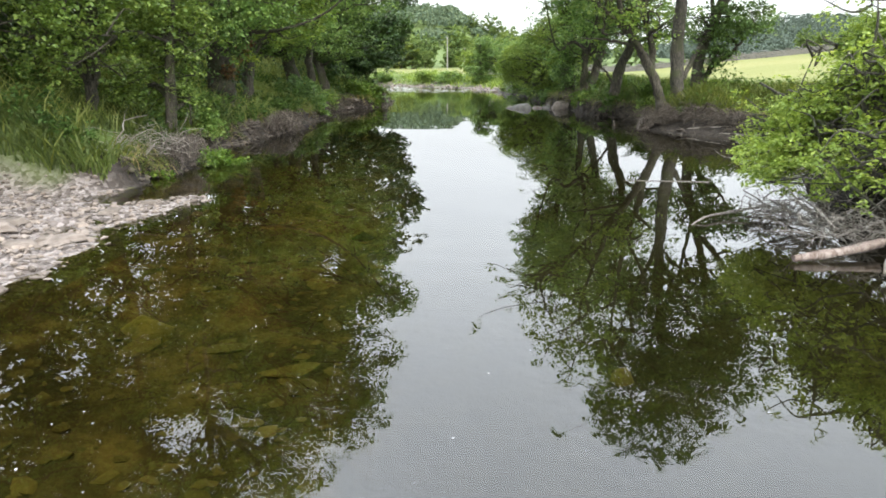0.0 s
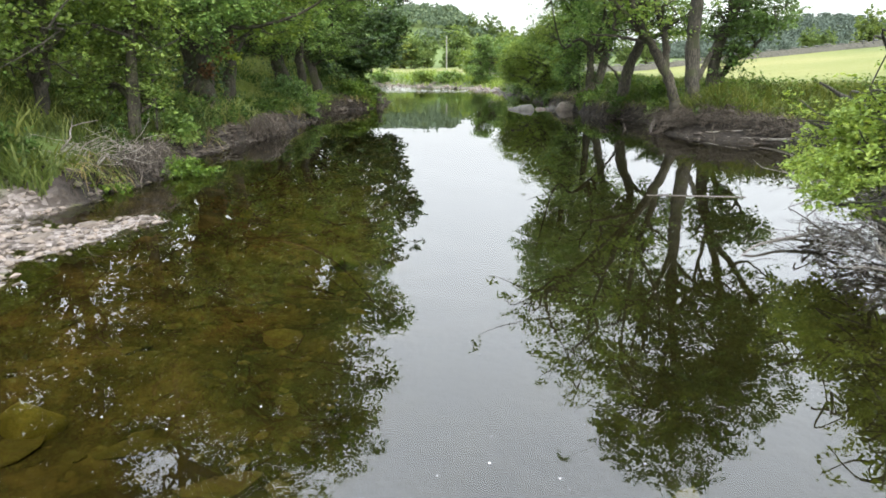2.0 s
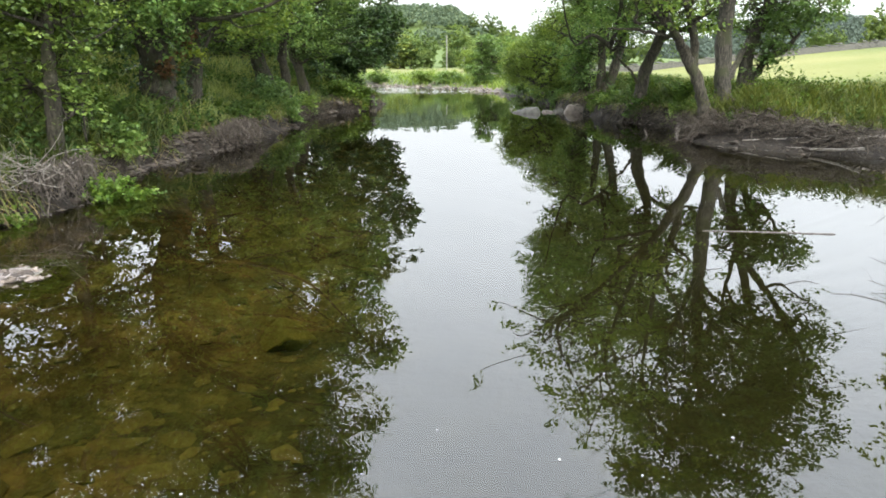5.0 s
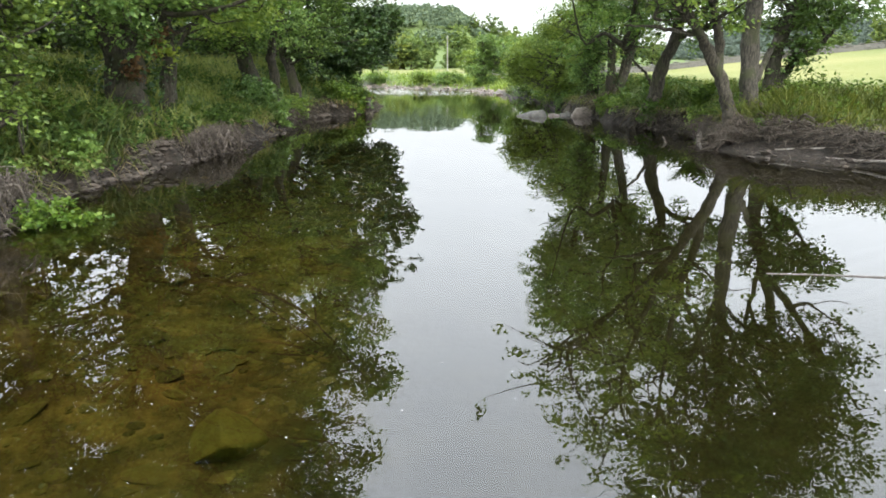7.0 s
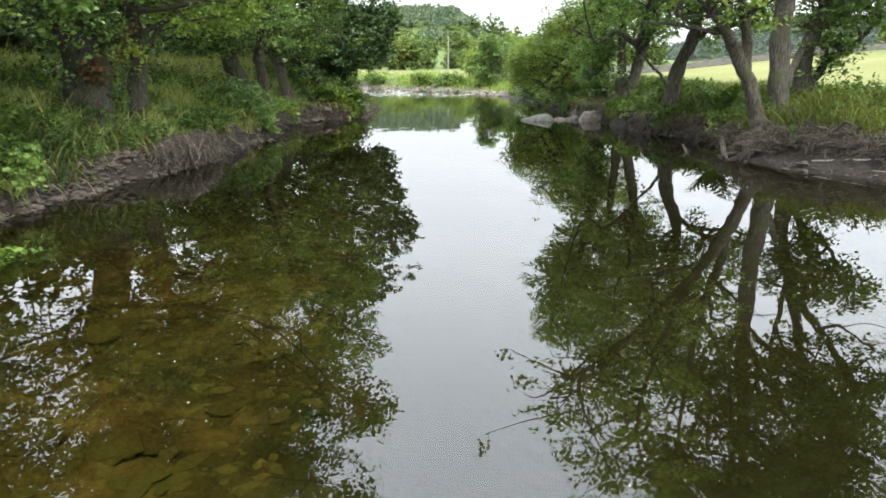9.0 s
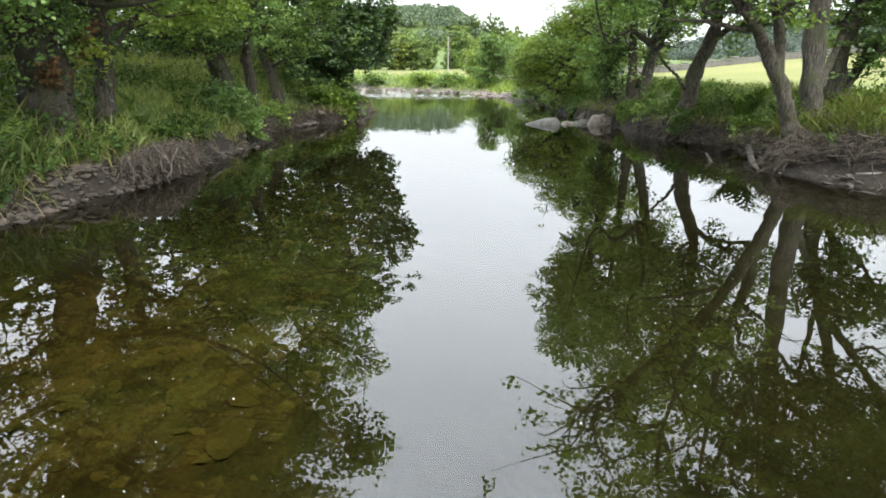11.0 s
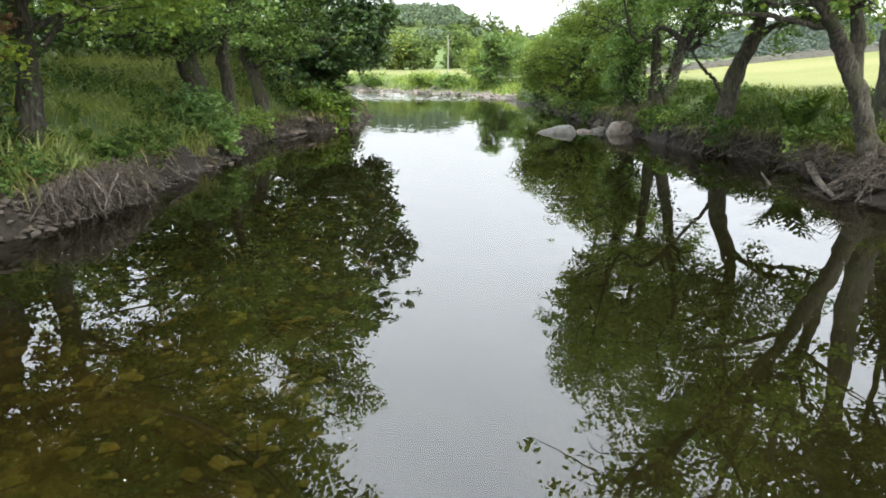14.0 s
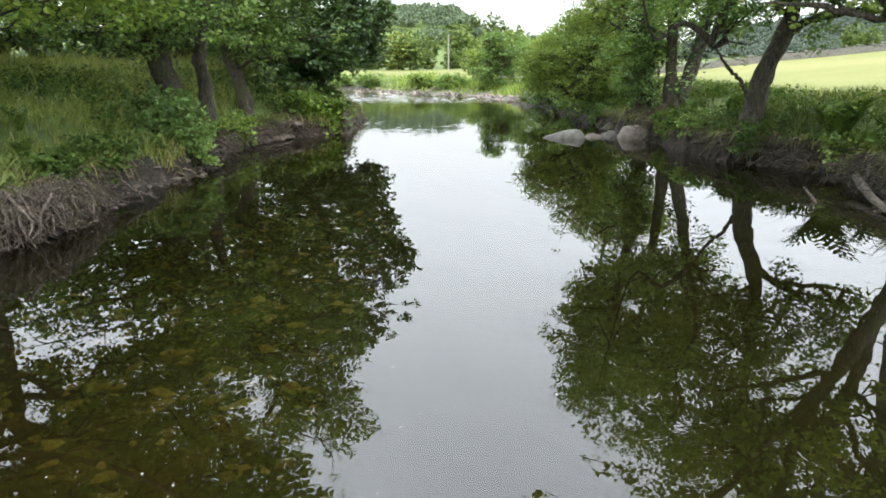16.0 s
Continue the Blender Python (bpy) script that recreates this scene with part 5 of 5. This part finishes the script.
sunk_boulder((-2.22, 4.5, -0.22), (0.31, 0.19, 0.24), "algae-covered boulder just under the water", 6, 12)
sunk_boulder((-1.05, 8.0, -0.37), (0.26, 0.22, 0.24), "rounded mossy boulder under the water", 9, 25)
sunk_boulder((1.22, 3.98, -0.46), (0.20, 0.16, 0.26), "mossy stone on the river bed", 7, 40)
rs = random.Random(9)
for k in range(26):
    x, y = rs.uniform(-4.6, -3.4), rs.uniform(4.6, 8.4)
    d = float(shore(x, y))
    if d < 0.0:
        continue
    s = rs.uniform(0.07, 0.2)
    stone((x, y, float(land(x, y)) + 0.015), (s * 1.3, s, s * 0.6), "flat pale slab on the shingle beach", COBBLE, 100 + k % 7, rs.uniform(0, 360), 0, 0.45)

for k in range(7):
    x, y = -4.3 + rs.uniform(-0.2, 0.12) + 0.13 * k, 25.2 + 0.36 * k
    s = rs.uniform(0.07, 0.2)
    stone((x, y, max(0.02, float(land(x, y))) + 0.05), (s * 1.5, s, s * 0.7), "flat brown ledge stone at the bank's foot", SHALE, 140 + k, rs.uniform(-40, 40), 0, 0.4, "ledge stones")
p, rng = land_spots((-5.4, -4, 12.4, 16.4), 420, 111, -0.1, 0.5)
scatter_stones("bank_rubble", "angular brown stones spilling down the bank", p, 0.03 + 0.075 * rng.random(len(p)) ** 2, SHALE, 112, 0.4)

# ---- roots and driftwood ----
def tangle(name, label, spots, reach, n, mat, seed, thick=0.012, droop=0.5, kind="stuff", category="roots", crook=0.10, forks=1, lift=0.0):
    """Interlaced roots or dead sticks along a line of spots, crooked and tapering, lying on the ground or hanging clear of it."""
    rng = np.random.default_rng(seed)
    sp = np.array(spots, float)
    i = rng.integers(0, len(sp) - 1, n)
    a = sp[i] + (sp[i + 1] - sp[i]) * rng.random((n, 1)) + rng.normal(size=(n, 3)) * np.array([0.3, 0.3, 0.14]) * reach
    d = unit(rng.normal(size=(n, 3)) * [1, 1, 0.35] + [0, 0, -droop]) * reach * rng.uniform(0.35, 1.3, (n, 1))
    s = np.array([0, 0.35, 0.7, 1.0])[None, :, None]
    pts = a[:, None] + d[:, None] * s + rng.normal(size=(n, 4, 3)) * reach * crook * (s > 0)
    low = np.maximum(land(pts[..., 0], pts[..., 1]), -0.06) + thick * 0.6 + lift * rng.random((n, 1))
    pts[..., 2] = np.maximum(pts[..., 2], low)
    if droop < 0.9:
        rise, run = np.abs(np.diff(pts[..., 2], axis=1)), np.hypot(np.diff(pts[..., 0], axis=1), np.diff(pts[..., 1], axis=1))
        pts = pts[(rise < 0.9 * run + 0.06).all(1)]
    r = thick * rng.choice([0.35, 0.5, 0.8, 1.7], len(pts), p=[0.4, 0.35, 0.19, 0.06])
    ch = []
    for p, q in zip(pts, r):
        ch.append(tube(spline(p, 2), [q, q * 0.8, q * 0.35], 4))
        for _ in range(forks):
            k = p[rng.integers(1, 3)]
            e = k + unit(p[3] - p[0] + rng.normal(size=3) * reach * 0.6) * reach * rng.uniform(0.15, 0.4)
            e[2] = max(e[2], k[2] - 0.15, -0.05)
            ch.append(tube(np.array([k, (k + e) / 2 + rng.normal(size=3) * 0.02, e]), [q * 0.5, q * 0.35, q * 0.15], 3))
    return tagged(new(name, mesh_from(name, *joined(ch), mat, True)), label, category, kind=kind)


tangle("root_mat", "matted grey alder roots washed bare on the bank", [(5.75, 18.1, 0.3), (6.4, 18.2, 0.42), (6.9, 17.4, 0.42), (7.4, 16.4, 0.4), (7.9, 15.2, 0.38)], 0.7, 900, ROOT, 91, 0.016, 0.35, lift=0.12)
tangle("root_mat", "hanging fringe of fine roots over the water", [(-4.40, 10.6, 0.40), (-4.35, 11.0, 0.46), (-4.5, 11.5, 0.48), (-4.65, 12.2, 0.42)], 0.40, 300, FRINGE, 92, 0.011, 1.7)
tangle("root_mat", "hanging grey-brown roots under the old alder", [(-4.30, 16.5, 0.42), (-4.15, 17.1, 0.46), (-4.15, 17.6, 0.46), (-4.3, 18.2, 0.42)], 0.42, 460, FRINGE, 191, 0.012, 1.6)
tangle("root_mat", "brown roots matting the foot of the bank", [(-4.3, 16.9, 0.3), (-4.2, 17.6, 0.32), (-4.35, 18.4, 0.3), (-4.5, 19.2, 0.3)], 0.42, 900, ROOT, 93, 0.015, 1.0, lift=0.08)
tangle("root_mat", "tangled roots under the riverside trees", [(5.5, 22.9, 0.35), (6.0, 22.6, 0.42), (6.5, 21.6, 0.4), (6.2, 20.4, 0.36), (6.0, 19.2, 0.36), (5.4, 24.2, 0.36)], 0.55, 420, ROOT, 94, 0.013, 0.6, lift=0.08)
tangle("root_mat", "shaggy roots and dead grass below the ivy tree", [(5.0, 27.2, 0.3), (5.3, 26.8, 0.35), (5.5, 25.4, 0.3)], 0.55, 450, ROOT, 95, 0.018, 0.8, lift=0.1)
tangle("root_mat", "bare roots along the shaded bank", [(-4.1, 22.0, 0.25), (-4.3, 24, 0.3), (-4.1, 26, 0.3), (-3.4, 28.6, 0.25), (-2.8, 30, 0.2)], 0.55, 700, ROOT, 96, 0.016, 0.8, lift=0.08)
tangle("driftwood_pile", "grey flood-borne brushwood caught under the bush", [(3.6, 7.4, 0.12), (4.0, 6.6, 0.15), (4.4, 5.9, 0.2), (3.6, 6.2, 0.08), (4.4, 7.6, 0.3)], 0.46, 230, DEADWOOD, 97, 0.010, 0.0, category="driftwood", crook=0.13, forks=3, lift=0.16)
tangle("driftwood_pile", "dry brown brushwood above the water", [(4.2, 8.2, 0.3), (4.6, 9.0, 0.35), (5.0, 9.8, 0.35)], 0.55, 70, DEADWOOD, 98, 0.012, 0.0, category="driftwood", crook=0.05, forks=2)


def root_flare(owner, x, y, toward, n, seed, long=1.0, thick=0.055):
    """Gnarled surface roots that spread from a trunk's foot down to the water."""
    rng = np.random.default_rng(seed)
    for i in range(n):
        a = toward + (i - (n - 1) / 2) * 2.4 / n + rng.normal() * 0.15
        L = long * rng.uniform(0.7, 1.3)
        pts = []
        for s in (0.0, 0.25, 0.5, 0.75, 1.0):
            px = x + math.cos(a) * L * s + rng.normal() * 0.06 * s
            py = y + math.sin(a) * L * s + rng.normal() * 0.06 * s
            g = max(float(land(px, py)), -0.05)
            pts.append((px, py, g + 0.22 * (1 - s) ** 2 + rng.uniform(0.0, 0.05)))
        q = thick * rng.uniform(0.6, 1.3)
        part("root", mesh_from("root", *tube(spline(pts, 4), [q * 1.7, q, q * 0.8, q * 0.6, q * 0.25], 8, rng, 0.15), ROOT, True), owner, "bare grey surface root")


root_flare(forked, 6.2, 18.75, -2.0, 9, 801, 1.1)
root_flare(straight, 6.88, 19.35, -1.7, 7, 802, 1.2)
root_flare(curving, 5.93, 23.35, -2.3, 9, 803, 0.9)
root_flare(two_stemmed, 5.85, 27.5, -2.4, 7, 804, 0.9)
root_flare(ivied, 5.27, 28.15, -2.4, 6, 805, 0.7)
root_flare(old_alder, -5.5, 16.9, -0.6, 7, 806, 1.0)


def stick(label, pts, radii, mat, seed, name="branch", category="driftwood", sides=10):
    rng = np.random.default_rng(seed)
    return tagged(new(name, mesh_from(name, *tube(spline(pts, 6), radii, sides, rng, 0.18), mat, True)), label, category)


stick("stripped pinkish log lying at the water's edge", [(3.12, 5.6, 0.04), (3.4, 5.66, 0.055), (3.7, 5.72, 0.08), (4.05, 5.85, 0.12)], [0.03, 0.042, 0.04, 0.05], PINKLOG, 201, "log")
stick("pale dead log lying along the water's edge", [(5.3, 18.05, 0.02), (5.5, 18.7, 0.06), (5.72, 19.3, 0.10), (5.98, 20.0, 0.18)], [0.022, 0.045, 0.055, 0.055], FRINGE, 202)

stick("short broken branch standing out of the water", [(4.92, 18.95, -0.06), (4.95, 19.2, 0.04), (4.99, 19.5, 0.12)], [0.020, 0.022, 0.014], ROOT, 211)
stick("dark rotten stump at the tip of the bank", [(-2.48, 28.15, -0.1), (-2.46, 28.15, 0.15), (-2.50, 28.17, 0.36), (-2.44, 28.15, 0.56)], [0.17, 0.13, 0.12, 0.08], BARK, 210, "stump", "stump", 14)
stick("thin pale pole lying on the still water", [(2.75, 9.9, 0.001), (3.3, 9.85, 0.002), (4.0, 9.75, 0.003)], [0.005, 0.007, 0.008], DEADWOOD, 203, "stick")
stick("bleached branch reaching out of the driftwood", [(2.7, 7.0, -0.02), (2.95, 7.2, 0.05), (3.3, 7.4, 0.06), (3.8, 7.5, 0.12)], [0.007, 0.011, 0.014, 0.016], DEADWOOD, 204)
stick("pale curved root at the driftwood's edge", [(3.75, 5.3, -0.03), (3.9, 5.5, 0.06), (4.1, 5.55, 0.05), (4.35, 5.5, 0.1)], [0.012, 0.018, 0.02, 0.02], DEADWOOD, 205)
stick("dead upright stalk among the brambles", [(-4.55, 10.6, 0.35), (-4.5, 10.6, 0.6), (-4.52, 10.6, 0.8)], [0.009, 0.007, 0.004], ROOT, 206, "stick")
stick("dead forked stalk in the grass", [(-5.0, 10.4, 0.4), (-4.85, 10.35, 0.6), (-4.6, 10.3, 0.72)], [0.012, 0.010, 0.006], DEADWOOD, 207, "stick")
stick("washed-up branch lying along the field bank", [(6.3, 17.1, 0.12), (7.0, 16.6, 0.2), (7.9, 16.1, 0.26), (8.6, 15.8, 0.34)], [0.015, 0.022, 0.028, 0.03], DEADWOOD, 208)
stick("long dead branch on the muddy bank", [(6.0, 17.3, 0.02), (6.6, 16.5, 0.06), (7.2, 15.7, 0.1), (7.5, 15.0, 0.2)], [0.012, 0.02, 0.024, 0.026], DEADWOOD, 209)
tangle("bramble_stems", "arching dead bramble stems over the beach grass", [(-5.2, 10.0, 0.5), (-4.7, 10.3, 0.5), (-4.4, 10.9, 0.5)], 0.55, 110, DEADWOOD, 99, 0.008, 0.0, category="brambles", crook=0.12)

# ---- ferns ----
def fern(label, at, n, long, seed, mat=FERN):
    """A shuttlecock of arching fronds with paired leaflets."""
    rng = np.random.default_rng(seed)
    ob = thing("fern", at, label, "fern", "bank ferns")
    at = np.array(at, float)
    for _ in range(n):
        a = rng.uniform(0, 6.3)
        o = np.array([math.cos(a), math.sin(a), 0])
        L = long * rng.uniform(0.7, 1.1)
        s = np.linspace(0, 1, 12)[:, None]
        rib = at + o * L * (0.12 * s + 0.40 * s ** 2) + np.array([0, 0, 1]) * L * (1.10 * s - 0.40 * s ** 2.4)
        side = np.cross(o, [0, 0, 1])
        ch = []
        vs, fs = [], []
        for i in range(1, 12):
            w = L * 0.17 * math.sin(math.pi * min(1, i / 11 * 0.85 + 0.12))
            for sg in (-1, 1):
                b = rib[i]
                e = b + side * sg * w + (rib[i] - rib[i - 1]) * 0.8
                m = (b + e) / 2
                h = (rib[i] - rib[i - 1]) * 0.38
                k = len(vs)
                vs += [b, m - h, e, m + h]
                fs.append([k, k + 1, k + 2, k + 3])
        part("frond", mesh_from("frond", np.array(vs), np.array(fs), mat), ob)
    return ob


for k, (x, y, n, L) in enumerate([(6.45, 21.4, 38, 1.25), (6.95, 20.9, 16, 0.8), (6.2, 24.9, 12, 0.7), (5.9, 26.3, 12, 0.7), (6.4, 17.9, 10, 0.5), (-5.15, 15.5, 16, 0.85), (-5.45, 14.7, 16, 0.85), (-5.9, 15.3, 14, 0.8), (-5.0, 18.7, 9, 0.5), (-5.3, 21.5, 10, 0.55), (-5.7, 19.8, 10, 0.6), (6.6, 24.4, 10, 0.6), (7.4, 19.0, 9, 0.5)]):
    fern("green bracken-like fern on the bank", (x, y, float(land(x, y))), n, L, 300 + k)


# ---- low plants at the water's edge ----
def low_plant(name, label, blobs, n, leaf, mat, seed, hung=None):
    rng = np.random.default_rng(seed)
    b = np.array(blobs)
    ob = thing(name, tuple(b[0, :2]) + (max(0.0, float(land(b[0, 0], b[0, 1]))),), label, "plant", "bank plants")
    p, d = crown_points(blobs, n, rng, 0.09, 9, 0.15)
    p = p[p[:, 2] > 0.005]
    part("foliage", mesh_from("foliage", *leaves(p, leaf, rng, 0.7), mat), ob)
    for q in p[rng.integers(0, len(p), 12)]:
        gx, gy = q[0] * 0.6 + b[0, 0] * 0.4, q[1] * 0.6 + b[0, 1] * 0.4
        g = np.array([gx, gy, max(0.0, float(land(gx, gy)))]) if hung is None else np.array(hung)
        part("stem", mesh_from("stem", *tube(spline([g, (g + q) / 2 + rng.normal(size=3) * 0.03, q], 3), [0.006, 0.004, 0.002], 4), mat, True), ob)
    return ob


low_plant("water_plant", "bright green leafy plant trailing into the water", [(-4.0, 11.55, 0.14, 0.32, 0.35, 0.14), (-3.65, 11.6, 0.05, 0.35, 0.25, 0.06)], 800, 0.05, CRESS, 401)
low_plant("water_plant", "yellow-green leaves floating at the inlet", [(-4.35, 10.2, 0.05, 0.3, 0.25, 0.06), (-4.7, 9.95, 0.05, 0.3, 0.2, 0.05)], 350, 0.05, CRESS, 402)
low_plant("bramble", "bramble sprays hanging down the bank", [(-4.4, 22.0, 0.7, 0.6, 0.7, 0.5), (-4.0, 21.6, 0.3, 0.35, 0.4, 0.3)], 2600, 0.07, ALDER, 403)
low_plant("bramble", "low brambles rooted in the grassy bank", [(-5.0, 22.8, 1.0, 0.7, 0.8, 0.4)], 1400, 0.07, ALDER, 404)
low_plant("withered_sprig", "brown withered leaves on an alder bough", [(-4.85, 17.2, 2.15, 0.3, 0.25, 0.12), (-4.95, 17.1, 1.95, 0.16, 0.16, 0.2), (-5.2, 16.7, 1.55, 0.22, 0.2, 0.22)], 300, 0.08, DRYLEAF, 405, (-5.06, 17.75, 2.0))

low_plant("leafy_sprig", "pale yellow-green leafy sprig on the trunk", [(-4.72, 17.0, 1.85, 0.14, 0.12, 0.14)], 120, 0.07, SALLOW, 406, (-5.06, 17.75, 1.85))

for k, (x, y, z, s) in enumerate([(-4.7, 19.8, 0.55, 0.5), (-4.35, 25.0, 0.5, 0.5), (-3.7, 28.2, 0.5, 0.45), (-5.0, 13.9, 0.6, 0.4), (-4.6, 18.5, 0.6, 0.35), (5.5, 24.7, 0.55, 0.5), (5.4, 26.2, 0.5, 0.45),
                                  (6.9, 20.7, 0.6, 0.45), (5.2, 30.0, 0.5, 0.5), (6.45, 21.0, 0.5, 0.4), (5.75, 22.9, 0.5, 0.35), (4.8, 30.8, 0.45, 0.5), (4.75, 33.6, 0.5, 0.7), (4.8, 35.6, 0.5, 0.7), (4.6, 38.4, 0.5, 0.8), (4.3, 40.6, 0.5, 0.8), (5.3, 25.4, 0.55, 0.4)]):
    low_plant("bramble", "leafy bramble spilling down the bank", [(x, y, z, s, s, s * 0.55), (x - 0.2 if x > 0 else x + 0.2, y - 0.2, z - 0.2, s * 0.6, s * 0.6, s * 0.5)], 1000, 0.065, ALDER if k % 2 else FERN, 420 + k)

# ---- field wall, fence, poles ----
def stone_wall():
    ob = thing("stone_wall", (20, 75, 1), "grey dry-stone wall along the top of the field", "wall")
    rng = np.random.default_rng(501)
    xs = np.arange(14, 103, 0.5)
    zs = land(xs, np.full(len(xs), 75.0))
    ring = np.stack([np.stack([xs, np.full(len(xs), 75 + o), zs + h], 1) for o, h in ((-0.17, -0.2), (-0.14, 0.6), (0.14, 0.6), (0.17, -0.2))], 1).reshape(-1, 3)
    q = np.arange(len(xs) - 1)[:, None] * 4
    part("core", mesh_from("core", ring, np.concatenate([q + [0, 4, 5, 1], q + [1, 5, 6, 2], q + [2, 6, 7, 3]]), WALLSTONE), ob)
    kinds = [stone_shape(600 + i, 0.7, 1) for i in range(5)]
    ch = []
    for i in range(210):
        x = 14 + i * 0.42
        z0 = float(land(x, 75))
        for j in range(3):
            v, f = kinds[rng.integers(5)]
            ch.append((v * [0.34, 0.30, 0.22] + [x + 0.2 * (j % 2) + rng.normal() * 0.03, 75 + rng.normal() * 0.02, z0 + 0.06 + j * 0.21], f))
    part("wall_body", mesh_from("wall_body", *joined(ch), WALLSTONE), ob)
    for i in range(70):
        x = 14 + i * 1.25
        v, f = kinds[i % 5]
        cs = part("coping_stone", mesh_from("coping_stone", v * [0.62, 0.32, 0.14] + [x, 75, float(land(x, 75)) + 0.70], f, WALLSTONE), ob)


stone_wall()


def box_part(name, a, b, mat, parent, bevel=0.01):
    bm = bmesh.new()
    bmesh.ops.create_cube(bm, size=1)
    a, b = Vector(a), Vector(b)
    for v in bm.verts:
        v.co = Vector(((a.x + b.x) / 2 + v.co.x * (b.x - a.x), (a.y + b.y) / 2 + v.co.y * (b.y - a.y), (a.z + b.z) / 2 + v.co.z * (b.z - a.z)))
    bmesh.ops.bevel(bm, geom=bm.edges[:], offset=bevel, segments=1, affect="EDGES")
    me = bpy.data.meshes.new(name)
    bm.to_mesh(me)
    bm.free()
    me.materials.append(mat)
    return part(name, me, parent)


fx, fy = 3.65, 53.0
fz = 0.6
fence = thing("fence", (fx, fy, fz), "pale weathered post-and-rail fence at the field corner", "fence")
for k in range(3):
    box_part("post", (fx + k * 1.5 - 0.07, fy - 0.07, fz - 0.5), (fx + k * 1.5 + 0.07, fy + 0.07, fz + 1.0), RAILWOOD, fence)
for k in range(4):
    box_part("rail", (fx - 0.1, fy - 0.12, fz + 0.15 + 0.22 * k), (fx + 3.1, fy - 0.073, fz + 0.26 + 0.22 * k), RAILWOOD, fence)


def pole(at, high):
    ob = thing("utility_pole", at, "slim weathered wooden utility pole in the hay field", "pole", "utility poles")
    x, y, z = at
    part("post", mesh_from("post", *tube([(x, y, z - 0.3), (x, y, z + high * 0.5), (x, y, z + high)], [0.09, 0.085, 0.07], 10), POLEWOOD, True), ob)
    part("insulator", mesh_from("insulator", *tube([(x, y, z + high), (x, y, z + high + 0.08), (x, y, z + high + 0.16)], [0.04, 0.06, 0.02], 8), POLEWOOD, True), ob)


pole((0.75, 118, float(land(0.75, 118))), 5.6)
pole((5.0, 160, float(land(5.0, 160))), 4.4)

# ---- foam flecks drifting on the water ----
def flecks():
    rng = np.random.default_rng(701)
    n = 2200
    x, y = rng.uniform(-4, 5, n * 2), 1.0 + 24 * rng.random(n * 2) ** 1.3
    k = shore(x, y) < -0.15
    at = np.stack([x[k], y[k], np.full(k.sum(), 0.004)], 1)[:n]
    a = np.arange(6) * math.pi / 3
    ring = np.stack([np.cos(a), np.sin(a), 0 * a], 1)
    r = 0.002 + 0.005 * rng.random(len(at)) ** 3
    v = (at[:, None] + ring[None] * r[:, None, None] * rng.uniform(0.6, 1.3, (len(at), 6, 1))).reshape(-1, 3)
    tagged(new("foam_flecks", mesh_from("foam_flecks", v, np.arange(len(at))[:, None] * 6 + np.arange(6), FOAM)), "white foam flecks floating on the river", "foam", kind="stuff")


flecks()
